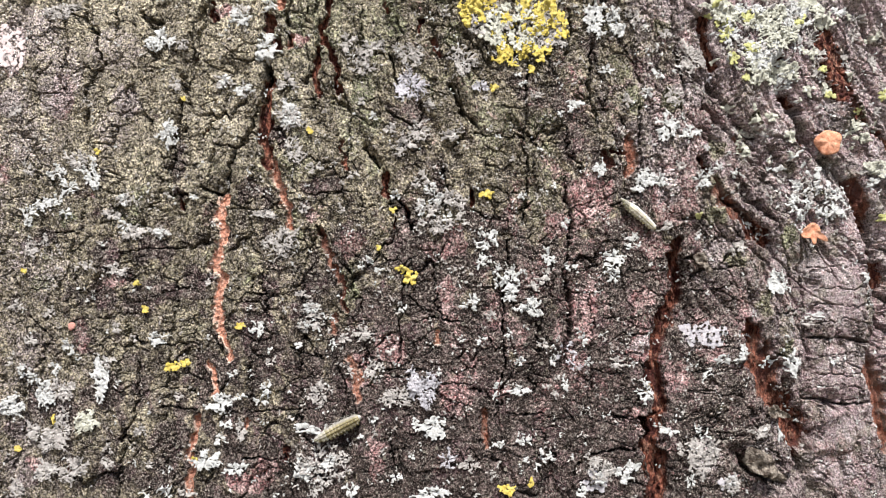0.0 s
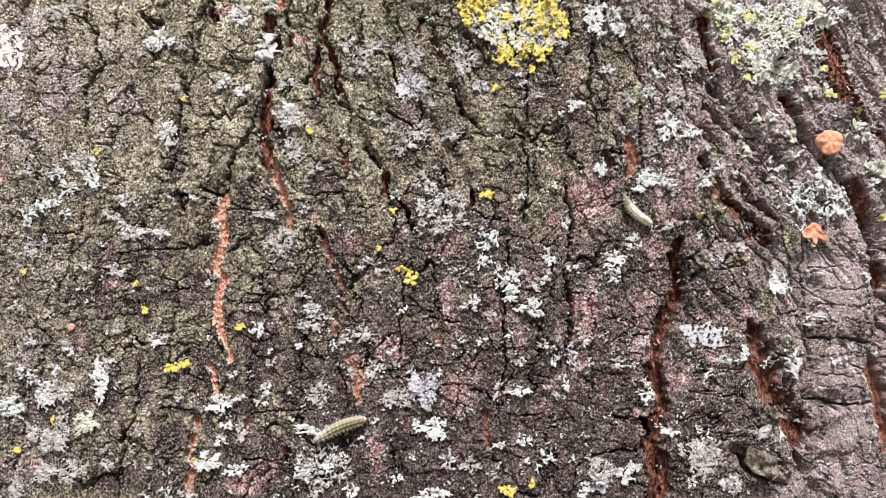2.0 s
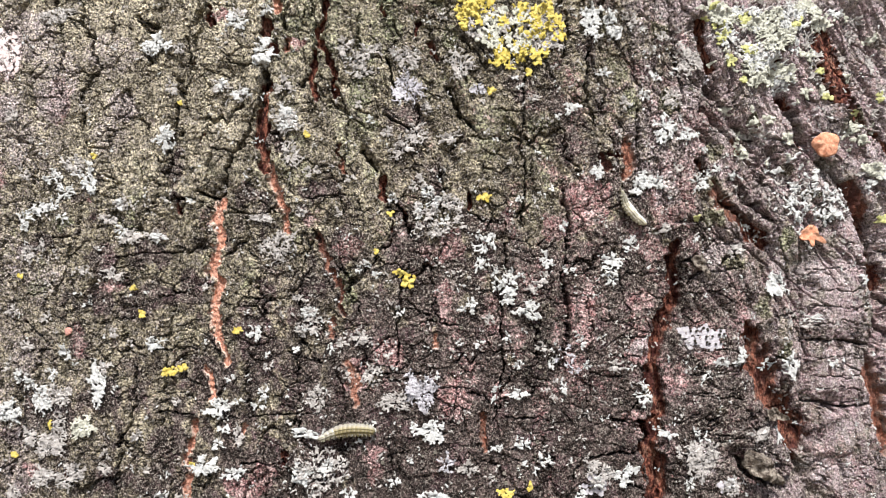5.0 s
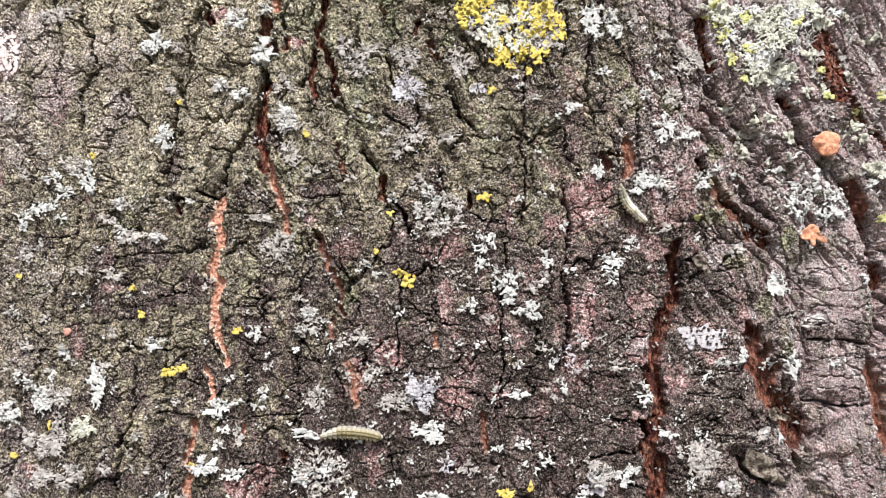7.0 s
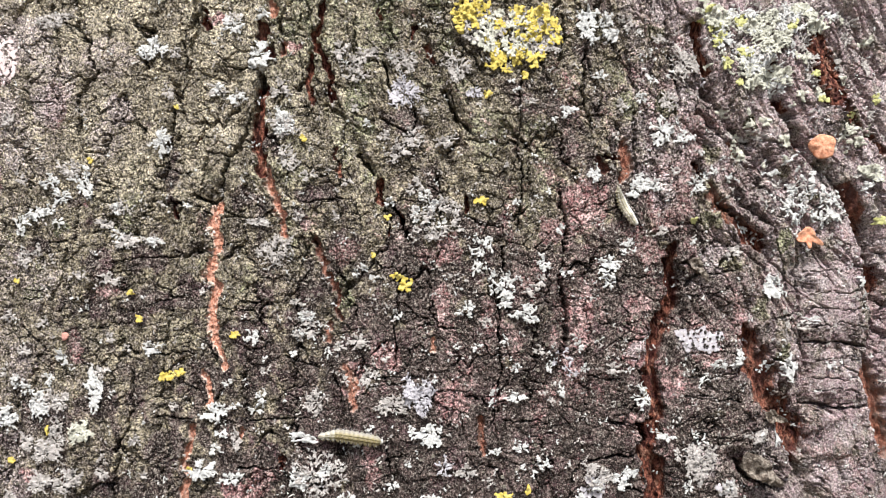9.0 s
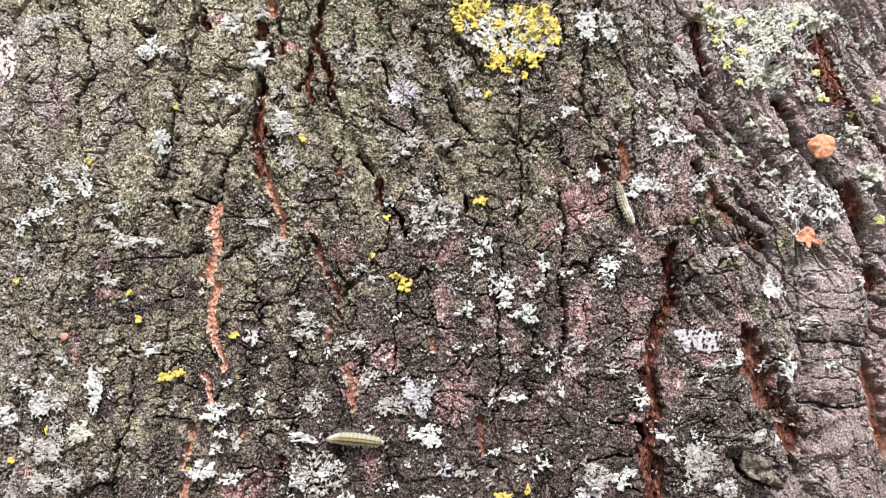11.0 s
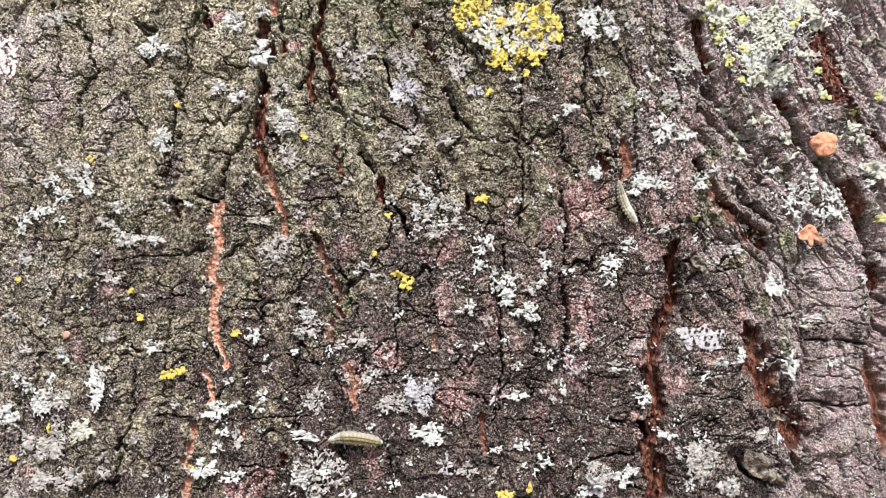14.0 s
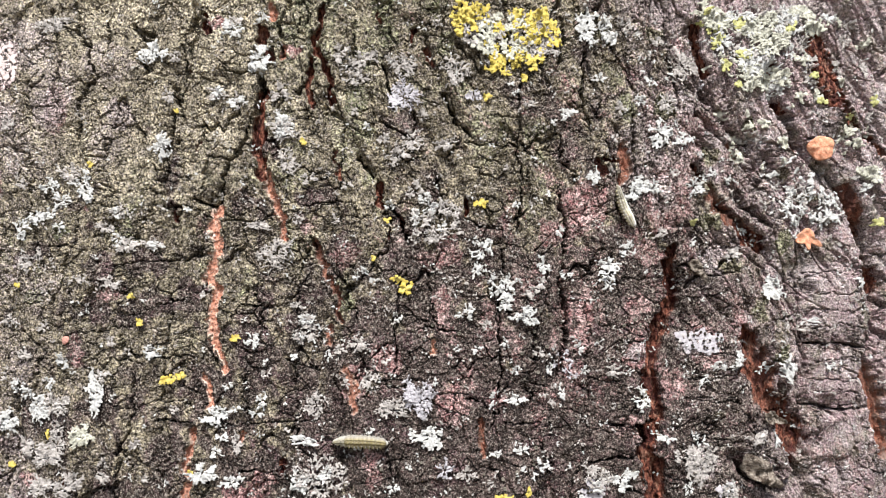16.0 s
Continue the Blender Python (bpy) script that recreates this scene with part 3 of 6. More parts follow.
crack(2.09, 3.4, (-29.2, 41.4), (-28.4, 39.6), (-30.0, 37.3))
crack(1.44, 2.3, (-30.0, 37.3), (-32.2, 30.9), (-34.1, 25.8), (-37.5, 21.3), (-38.2, 18.1), (-39.5, 13.0), (-41.5, 12.3), (-45.2, 14.3))
crack(0.80, 1.4, (-38.2, 43.9), (-34.1, 42.5), (-29.2, 42.0))
crack(0.80, 1.4, (-41.5, 24.3), (-36.2, 22.5), (-34.1, 24.5))
crack(1.44, 1.8, (-77.2, 2.1), (-77.8, -3.8), (-81.0, -9.5))
crack(1.61, 2.3, (-89.7, -39.2), (-91.6, -47.0), (-94.2, -52.9))
crack(1.29, 2.1, (-59.6, -25.9), (-59.9, -33.8), (-60.6, -39.0), (-64.1, -43.7), (-63.3, -47.0), (-65.5, -52.6), (-64.8, -57.8))
crack(0.97, 1.4, (-52.6, -20.6), (-51.3, -14.1), (-50.4, -8.3))
crack(0.97, 1.4, (-52.9, -22.0), (-53.2, -32.3))
crack(0.97, 1.7, (29.3, 42.4), (28.7, 36.0), (28.8, 29.5), (27.7, 23.8), (29.5, 18.1), (28.7, 11.6), (28.0, 5.3))
crack(1.14, 1.7, (24.2, 1.4), (24.8, -3.7), (23.5, -15.2), (24.2, -25.4), (23.0, -33.7))
crack(1.44, 2.3, (37.8, 14.3), (39.4, 5.2), (37.8, -5.1), (39.1, -15.3), (37.8, -26.8))
crack(2.09, 2.5, (11.4, 37.3), (14.0, 32.0), (17.4, 27.9))
crack(1.14, 1.8, (-7.7, 22.8), (-4.3, 18.6))
crack(1.14, 1.7, (-2.0, 44.0), (-0.7, 38.3), (2.1, 34.2))
crack(1.44, 2.1, (-0.7, 12.2), (2.1, 8.0), (3.4, 3.7))
crack(1.29, 2.1, (73.9, 37.8), (79.0, 30.7), (85.0, 23.9), (90.3, 18.3))
crack(2.09, 2.8, (73.5, 37.4), (75.0, 35.6))
crack(2.58, 3.4, (80.8, -48.4), (83.8, -53.3), (91.0, -55.4), (96.0, -53.4))
crack(2.26, 3.4, (119.2, -15.9), (122.8, -19.9))
crack(2.26, 3.4, (115.3, 6.4), (117.9, 0.2), (119.2, -8.3), (123.3, -14.0))
crack(2.26, 1.4, (-50.0, 33.8), (-51.3, 23.5), (-52.9, 15.7))
crack(1.61, 2.1, (-48.1, 11.5), (-49.5, 9.2))
crack(2.26, 3.4, (56.5, -39.1), (58.1, -43.6))
crack(1.44, 2.3, (68.3, -1.8), (70.1, -5.1), (67.8, -7.7))
crack(1.29, 1.8, (83.8, 18.8), (88.0, 14.2))
crack(1.61, 2.8, (98.0, -35.2), (98.8, -43.4))
crack(1.44, 2.3, (97.2, 2.9), (99.1, -16.2), (99.8, -27.1))
crack(0.97, 1.5, (-26.3, -46.6), (-23.4, -49.7), (-24.4, -56.4))
crack(1.61, 2.5, (92.3, 38.2), (94.1, 34.6))
crack(0.97, 1.6, (-18.6, 5.2), (-17.0, 2.0))
crack(1.14, 1.6, (-80.5, 58.7), (-78.7, 50.6), (-79.4, 42.7))
crack(1.14, 1.5, (-65.5, 57.8), (-66.3, 51.3))
crack(0.97, 1.4, (-47.5, 49.2), (-46.8, 42.7), (-48.1, 36.3))
crack(0.97, 1.4, (-59.9, 53.7), (-55.0, 50.2))
crack(0.97, 1.5, (-55.0, 13.1), (-52.3, 11.8), (-48.1, 12.4))
crack(0.97, 1.4, (-87.8, -16.0), (-81.7, -21.2), (-86.3, -28.0))
crack(0.97, 1.4, (-0.7, -12.6), (0.8, -20.2), (-0.1, -25.3))
crack(0.97, 1.4, (38.5, 54.2), (39.1, 49.0), (37.8, 43.8))
crack(1.14, 1.5, (-24.4, 55.7), (-25.7, 50.6), (-24.4, 46.1))
# dark holes where plates part
crack(3.6, 3, (73.0, 38.4), (75.8, 34.8))
crack(2.6, 2.6, (91.8, 49.4), (94.0, 47.2))
crack(3.0, 2.6, (96.0, 29.2), (97.1, 25.7))
crack(1.8, 2.4, (110.2, 34.7), (115.7, 30.0), (119.9, 27.6))
crack(2.4, 2.6, (93.3, 35.5), (96.3, 33.0))
crack(2.8, 3, (-29.1, 41.6), (-29.7, 37.5))
crack(1.8, 2, (-57.7, 46.0), (-57.0, 43.6))
crack(2.6, 2.6, (76.1, 12.1), (78.2, 10.2))
crack(3.0, 2.4, (84.7, 11.1), (89.8, 7.1))
crack(2.2, 2.2, (77.6, 34.6), (80.8, 30.1), (85.0, 26.2))
crack(2.0, 2.2, (71.1, 33.1), (77.6, 26.7), (80.5, 22.8))
crack(2.2, 2.4, (112.8, 10.5), (114.0, 8.8))
crack(2.0, 2.4, (55.1, -38.6), (57.9, -39.2))
crack(1.7, 2, (-74.5, 55.0), (-73.3, 51.7), (-70.4, 49.9))
crack(1.5, 2, (-72.8, 39.7), (-69.8, 43.3), (-69.0, 44.2))
crack(1.6, 2.2, (-59.9, 54.9), (-57.4, 52.7), (-54.3, 51.8))
crack(1.8, 2.4, (-44.5, 55.4), (-46.2, 51.8))
# cross cracks
crack(0.52, 0.8, (100.1, -5.0), (106.9, -4.5), (114.5, -5.4))
crack(0.52, 0.8, (100.7, -9.2), (108.6, -9.8), (115.0, -9.0))
crack(0.52, 0.8, (100.4, -13.5), (106.1, -13.1), (115.3, -14.4))
crack(0.52, 0.8, (101.2, -17.8), (110.2, -17.3), (115.3, -18.6))
crack(0.52, 0.8, (101.7, -25.9), (108.6, -25.6), (115.3, -26.6))
crack(0.52, 0.8, (101.4, -29.6), (110.2, -30.6), (115.3, -29.9))
crack(0.52, 0.8, (101.7, -33.2), (106.9, -32.9), (115.0, -34.4))
crack(0.52, 0.8, (66.9, -28.1), (71.8, -28.9), (79.0, -28.0))
crack(0.52, 0.8, (66.9, -32.7), (73.3, -34.2), (79.8, -33.2))
crack(0.52, 0.8, (68.3, -23.5), (73.3, -22.6), (79.0, -23.6))
crack(0.52, 0.8, (45.7, 1.4), (49.7, 2.1), (51.1, 1.2))
crack(0.52, 0.8, (46.4, -15.4), (51.1, -16.2), (56.5, -15.5))
crack(0.52, 0.8, (45.7, -23.1), (51.1, -24.0), (56.5, -23.3))
crack(0.52, 0.8, (53.8, -10.3), (57.8, -9.8), (62.0, -10.6))
crack(0.52, 0.8, (52.4, -5.1), (56.5, -5.6), (62.0, -4.6))
crack(0.65, 1.3, (-34.1, -10.1), (-28.9, -10.3), (-23.4, -9.9))
crack(0.77, 1.5, (-35.2, -47.1), (-30.3, -47.6), (-24.8, -48.7))
crack(0.77, 1.5, (48.4, -39.0), (56.5, -39.8), (59.5, -38.3))
crack(1.42, 2.4, (100.4, -21.5), (110.2, -21.9), (119.2, -23.7))
crack(1.55, 2.6, (98.5, -35.9), (106.9, -37.3), (115.7, -37.8))
crack(1.16, 2.0, (43.7, -46.6), (49.7, -45.9), (55.5, -46.0))
crack(0.77, 1.5, (52.4, -53.1), (58.1, -54.6))
crack(0.77, 1.5, (-5.8, -23.0), (-2.0, -19.0))
crack(0.65, 1.2, (15.9, -31.4), (20.7, -33.7), (24.3, -33.1))
crack(0.77, 1.4, (70.4, -4.9), (80.8, -3.9))
crack(0.77, 1.5, (63.1, -39.4), (70.4, -37.4))
crack(0.65, 1.2, (-56.0, -10.6), (-47.2, -8.3))
crack(0.65, 1.2, (-65.2, -0.7), (-57.1, 0.1), (-48.6, 0.1))
crack(0.65, 1.2, (-72.7, -15.9), (-66.3, -15.6), (-59.9, -14.5))
crack(0.65, 1.2, (-96.5, -51.2), (-90.6, -48.3))
crack(0.77, 1.5, (-54.6, -36.2), (-46.8, -36.8))
crack(0.77, 1.4, (-56.0, -21.7), (-45.9, -21.8))
crack(0.65, 1.2, (-34.8, -36.8), (-23.7, -36.3))
crack(0.65, 1.2, (22.9, 32.1), (28.0, 31.3))
crack(0.65, 1.2, (17.2, 25.9), (27.7, 25.0))
crack(0.77, 1.4, (16.1, 9.6), (19.7, 7.2), (24.2, 6.3))
crack(0.65, 1.2, (-78.7, 42.4), (-70.2, 41.6))
crack(0.52, 1.0, (-62.0, 38.0), (-61.3, 32.8), (-65.2, 31.3))
crack(0.65, 1.2, (-23.7, -36.7), (-18.3, -35.8), (-16.5, -33.0))
crack(0.65, 1.2, (-24.4, -22.6), (-17.0, -24.4))
crack(0.65, 1.2, (-81.7, 3.5), (-75.7, 4.8))
crack(0.65, 1.2, (-89.4, -9.2), (-83.2, -9.0))
crack(0.65, 1.2, (83.5, -37.2), (94.1, -38.0))
crack(0.65, 1.2, (-34.1, 7.8), (-26.3, 10.1))
crack(0.52, 1.0, (-63.4, -3.1), (-58.2, -4.8))
crack(0.65, 1.3, (-20.5, 12.3), (-13.5, 12.9))
crack(0.65, 1.2, (-21.2, 20.5), (-14.8, 19.3))
crack(0.65, 1.2, (6.9, 16.0), (12.0, 14.1))
crack(0.65, 1.2, (-4.5, -27.2), (1.9, -26.6))
crack(0.65, 1.2, (6.9, -15.1), (14.6, -16.5))
crack(0.65, 1.2, (51.1, -18.7), (57.8, -20.0))
crack(0.65, 1.2, (44.4, -27.6), (51.1, -28.4))
crack(0.65, 1.2, (70.4, -32.8), (80.5, -34.5))
crack(0.65, 1.2, (71.8, -42.1), (80.5, -43.8))
crack(0.65, 1.2, (24.8, -37.0), (32.6, -37.7))
crack(0.65, 1.2, (-21.2, -51.5), (-13.5, -50.8))
crack(0.65, 1.2, (-2.0, -45.7), (3.1, -44.4))
crack(0.65, 1.2, (37.8, -2.5), (45.7, -1.8))
crack(0.65, 1.2, (39.1, -10.2), (45.7, -9.6))
# bare and pale places
patch(PALENESS, 115.4, 44.7, 6.5, 16.7, 1.0)
patch(PINKISH, 117.1, 39.2, 3.5, 8.4, 0.8)
patch(PALENESS, 63.1, 15.2, 3.1, 3.9, 1.1)
patch(PALENESS, 66.2, 35.6, 5.6, 3.9, 0.95)
patch(PINKISH, 65.5, 34.2, 4.2, 3.1, 0.9)
patch(PALENESS, 89.5, 27.7, 7.6, 3.2, 0.95)
patch(PINKISH, 91.8, 27.4, 4.6, 1.6, 1.0)
patch(PALENESS, 100.4, 35.6, 5.6, 5.5, 0.95)
patch(PALENESS, 75.4, 26.6, 4.0, 4.0, 0.9)
patch(PINKISH, 75.4, 25.9, 3.5, 3.2, 0.9)
patch(PALENESS, 110.2, 19.5, 6.8, 4.2, 0.8)
patch(PALENESS, 94.1, 19.1, 9.3, 2.7, 0.7)
patch(PINKISH, 98.0, 43.6, 2.9, 5.4, 0.9)
patch(PINKISH, 66.9, 48.7, 3.1, 3.4, 0.8)
patch(PINKISH, 62.0, 14.5, 3.6, 3.9, 0.9)
patch(PALENESS, 62.0, 13.2, 4.2, 5.2, 0.8)
patch(PALENESS, 103.6, -4.0, 11.4, 4.1, 0.9)
patch(PINKISH, 71.8, -23.6, 3.8, 2.7, 0.9)
patch(PALENESS, 110.2, -44.1, 8.4, 4.1, 0.9)
patch(PALENESS, 106.9, -54.9, 9.9, 4.1, 0.8)
patch(PINKISH, 106.1, -53.5, 2.6, 5.5, 0.9)
patch(PINKISH, -22.4, 47.1, 2.1, 1.8, 0.9)
patch(PINKISH, -38.8, 53.9, 4.0, 1.8, 0.8)
patch(PINKISH, 57.9, 1.4, 5.5, 3.4, 0.9)
patch(PINKISH, 56.5, -10.9, 4.1, 2.6, 0.8)
patch(PINKISH, 55.1, -20.7, 3.6, 2.6, 1.0)
patch(PALENESS, 54.5, -21.3, 3.0, 1.8, 0.9)
patch(PINKISH, 22.9, -31.8, 3.1, 2.8, 0.9)
patch(PINKISH, 14.0, -33.0, 3.9, 3.3, 0.9)
patch(PINKISH, 12.7, 2.0, 3.3, 5.1, 0.9)
patch(PINKISH, -11.5, 0.1, 3.6, 3.3, 0.8)
patch(PINKISH, 43.1, -12.8, 2.7, 7.8, 0.8)
patch(PALENESS, -94.1, 35.3, 6.4, 4.1, 0.9)
patch(PALENESS, -81.7, 36.1, 6.0, 8.0, 0.75)
patch(PINKISH, -80.2, 34.7, 3.9, 6.6, 0.9)
patch(PALENESS, -67.0, 27.7, 5.8, 7.9, 0.6)
patch(PALENESS, -63.4, 34.2, 5.6, 5.2, 0.8)
patch(PINKISH, -86.3, -50.8, 2.5, 1.4, 1.2)
patch(PINKISH, -30.2, -49.8, 4.0, 3.1, 0.9)
patch(PINKISH, -36.1, -53.8, 2.6, 1.3, 1.5)
patch(PINKISH, -32.2, -54.2, 1.0, 1.3, 1.5)
patch(PALENESS, 115.4, 47.5, 9.0, 18.0, 0.75)
patch(PINKISH, 102.8, -47.5, 3.2, 1.3, 1.2)
patch(PALENESS, 62.0, 25.0, 15.3, 16.9, 0.60)
patch(PALENESS, 83.5, 25.5, 14.6, 12.1, 0.60)
patch(PALENESS, 108.6, 8.4, 10.1, 8.3, 0.70)
patch(PALENESS, 95.7, 29.9, 9.5, 10.9, 0.60)
patch(PALENESS, 70.4, -48.6, 7.2, 6.6, 0.80)
patch(PINKISH, 106.9, -10.9, 10.0, 9.6, 0.50)
patch(PINKISH, 71.8, 28.5, 8.7, 7.9, 0.85)
patch(PINKISH, 89.5, 29.1, 7.7, 5.3, 0.85)
patch(PINKISH, 97.2, 45.0, 6.4, 5.4, 0.80)
patch(PINKISH, 82.0, 17.5, 5.9, 4.0, 0.70)
patch(PINKISH, 106.9, -30.1, 8.3, 5.5, 0.45)
patch(PINKISH, 110.2, 26.4, 6.8, 5.6, 0.60)
patch(PINKISH, 117.1, 40.6, 5.3, 8.3, 0.55)
patch(PINKISH, 62.0, 34.2, 5.6, 8.0, 0.60)
patch(PINKISH, 64.8, 18.4, 5.6, 5.3, 1.00)
patch(PALENESS, 74.7, -1.2, 8.6, 5.2, 0.70)
patch(PALENESS, -87.8, 51.2, 10.8, 9.5, 0.70)
patch(PALENESS, -80.2, 41.4, 9.1, 11.8, 0.65)
patch(PALENESS, -90.9, 28.4, 7.9, 13.5, 0.65)
patch(PALENESS, -67.0, 46.1, 10.0, 7.8, 0.60)
patch(PALENESS, -74.2, 18.7, 8.8, 8.0, 0.35)
patch(PALENESS, -81.7, 32.1, 6.1, 8.0, 0.50)
patch(PINKISH, -8.6, -26.0, 2.8, 2.5, 1.30)
patch(PINKISH, -9.6, -30.4, 2.1, 3.6, 1.20)
patch(PALENESS, -93.3, 48.1, 4.2, 7.3, 1.30)
patch(PINKISH, -93.3, 48.1, 5.2, 8.1, 0.90)
patch(PINKISH, -79.9, 37.3, 3.9, 6.0, 0.80)
patch(PINKISH, 43.7, 11.7, 6.7, 7.5, 1.00)
patch(PINKISH, -1.7, -22.5, 4.8, 4.3, 1.10)
patch(PINKISH, 63.3, 12.0, 7.0, 8.8, 0.95)
patch(PALENESS, 62.7, 14.5, 4.9, 5.2, 0.70)
patch(PINKISH, 59.9, 0.1, 6.8, 2.3, 0.80)
patch(PINKISH, -8.3, -27.9, 2.8, 5.1, 0.90)
patch(PINKISH, 55.2, -22.2, 4.0, 3.9, 1.00)
patch(PALENESS, 55.5, -21.9, 2.8, 2.9, 0.80)
patch(PINKISH, 39.4, -12.8, 1.4, 5.6, 1.00)
patch(PINKISH, 41.7, -19.2, 3.4, 4.3, 0.70)
patch(PINKISH, 10.8, -10.7, 2.0, 5.6, 0.90)
patch(PINKISH, 12.6, -32.4, 3.8, 5.6, 0.85)
patch(PINKISH, 35.9, 5.3, 4.5, 3.5, 1.10)
patch(PALENESS, 69.0, -21.0, 4.9, 4.0, 0.80)
patch(PALENESS, 106.9, -10.9, 10.3, 11.0, 1.00)
patch(PALENESS, 107.8, -29.5, 9.1, 6.2, 0.90)
patch(PINKISH, -32.9, -52.4, 7.3, 3.1, 0.75)
patch(PINKISH, -74.2, -19.7, 2.9, 3.9, 0.60)
patch(PINKISH, -66.3, -7.7, 4.2, 2.9, 0.60)
patch(PINKISH, 102.9, -47.7, 4.2, 1.9, 1.00)
patch(PINKISH, 71.8, 28.5, 4.3, 4.0, 0.60)
patch(PALENESS, 89.5, 27.7, 6.2, 5.3, 0.55)
patch(PINKISH, -10.6, 1.4, 3.9, 3.3, 0.80)
patch(PINKISH, 8.9, 0.1, 5.1, 3.1, 0.70)
patch(PINKISH, -5.1, -47.0, 2.0, 7.1, 1.00)
patch(PINKISH, -74.2, -22.3, 2.4, 3.5, 0.70)
patch(PINKISH, -18.6, 8.4, 3.1, 2.6, 0.60)
patch(PINKISH, -37.5, -52.6, 2.7, 2.6, 0.80)
patch(PALENESS, 94.1, 11.0, 9.5, 5.4, 0.50)
patch(PINKISH, 69.7, 46.9, 5.6, 10.5, 0.40)
patch(PINKISH, 53.8, -38.8, 4.1, 3.9, 0.50)
patch(PINKISH, -72.0, 12.7, 1.8, 1.5, 0.60)
patch(PALENESS, 71.8, -32.8, 8.7, 6.7, 0.40)
patch(PINKISH, 36.5, -20.4, 2.6, 3.9, 0.50)
patch(PINKISH, -87.5, -50.9, 3.2, 2.1, 0.80)
patch(PINKISH, 15.9, -26.7, 3.8, 5.1, 0.50)
patch(PINKISH, -95.8, 19.1, 2.2, 5.4, 0.70)
patch(PALENESS, -62.7, 45.3, 5.6, 2.6, 0.60)
patch(PINKISH, -43.5, 7.9, 2.5, 2.6, 0.50)
patch(PALENESS, 51.1, -5.0, 8.1, 7.8, 0.25)
patch(PINKISH, 110.2, -56.5, 10.3, 5.5, 0.50)

# green algae: thick on the damp flank and higher up, thin over the root
ALGAE = 0.82 - (0.18 + 0.28 * smooth(UU, -55, 0)) * smooth(-VV, -10, 60) + 0.25 * smooth(VV, -20, 50) * (1 - smooth(UU, 58, 92)) - 0.75 * smooth(UU + 0.45 * -VV, -70, 60) + 0.25 * smooth(VV, -10, 50) * (1 - smooth(UU, 30, 60)) + 0.4 * fbm(S / 9, VV / 14, 131, 3) + 0.32 * fbm(S / 4, VV / 5, 135, 2) - 0.06
# damp spots with a green film among the dead bark
ALGAE += 0.4 * smooth(fbm(S / 7, VV / 9, 137, 3), 0.12, 0.6) * (1 - smooth(ALGAE, 0.2, 0.6))
patch(ALGAE, 79.0, 36.7, 6.0, 5.3, 0.8)
patch(ALGAE, 76.9, 14.1, 4.9, 2.7, 0.8)
patch(ALGAE, 92.9, -21.4, 3.1, 8.1, 1.0)
patch(ALGAE, 70.4, 52.9, 5.7, 5.2, 0.7)
patch(ALGAE, 97.2, -2.6, 6.3, 4.1, 0.6)
patch(ALGAE, 57.8, 49.6, 6.9, 7.9, 0.7)
patch(ALGAE, 31.3, 15.5, 7.9, 15.5, 1.2)
patch(ALGAE, 22.2, 26.9, 7.7, 10.2, 1.2)
patch(ALGAE, -0.7, 48.5, 10.2, 8.9, 1.1)
patch(ALGAE, -35.5, 20.6, 10.6, 10.4, 1.2)
patch(ALGAE, -10.9, 26.9, 7.7, 10.2, 1.1)
patch(ALGAE, -67.0, 42.2, 18.6, 15.8, 1.2)
patch(ALGAE, -86.3, 18.9, 10.8, 16.0, 1.1)
patch(ALGAE, 19.7, 14.2, 6.4, 7.7, 1.0)
patch(ALGAE, -10.9, -7.5, 2.8, 6.4, 1.4)
# thick green film in the damp folds
patch(ALGAE, -41.5, 19.4, 5.1, 5.2, 1.45)
patch(ALGAE, -8.3, 35.8, 4.3, 5.9, 1.45)
patch(ALGAE, -10.9, -8.1, 2.8, 5.0, 1.45)
patch(ALGAE, 12.0, 48.5, 4.3, 4.6, 1.45)
patch(ALGAE, -18.6, 52.4, 2.1, 3.3, 1.45)
patch(ALGAE, -57.1, 54.2, 4.1, 2.9, 1.45)
patch(ALGAE, -0.7, 50.4, 2.8, 3.8, 1.45)
patch(ALGAE, -5.8, 28.8, 4.3, 2.8, 1.45)
patch(ALGAE, -78.7, 7.4, 3.0, 2.4, 1.45)
patch(ALGAE, -84.7, -7.2, 5.2, 2.9, 1.45)
patch(ALGAE, 94.1, 3.5, 2.8, 4.0, 1.45)
patch(ALGAE, 93.3, -24.2, 3.1, 4.0, 1.45)
patch(ALGAE, 32.6, 29.0, 4.7, 2.6, 1.45)
patch(ALGAE, 62.0, 35.4, 2.8, 3.2, 1.45)
patch(ALGAE, -51.6, 42.3, 3.6, 2.0, 1.45)
patch(ALGAE, -87.8, 44.4, 2.5, 1.8, 1.45)
patch(ALGAE, 50.9, 42.1, 4, 5, 1.3)
patch(ALGAE, 54.2, 34.3, 4, 5, 1.3)
patch(ALGAE, 63.8, 33.9, 4, 4, 1.25)
patch(ALGAE, 74.3, 23.5, 3.5, 3, 1.2)
patch(ALGAE, 85.4, 31.1, 3, 3, 1.2)
patch(ALGAE, 99.9, 13.8, 4, 2.5, 1.2)
patch(ALGAE, 73.4, 7.7, 5, 3, 1.25)
patch(ALGAE, 112.5, 32.7, 3, 4, 1.2)
patch(ALGAE, 79.1, -2.3, 4, 3, 1.2)
patch(ALGAE, 87.1, -12.4, 3, 5, 1.3)
patch(ALGAE, 73.5, 15.6, 3, 3, 1.2)
patch(ALGAE, 61.2, 51.5, 4, 3, 1.2)
patch(ALGAE, 94.4, 20.5, 3, 3, 1.15)
patch(ALGAE, 47.7, 51.1, 4, 4, 1.2)


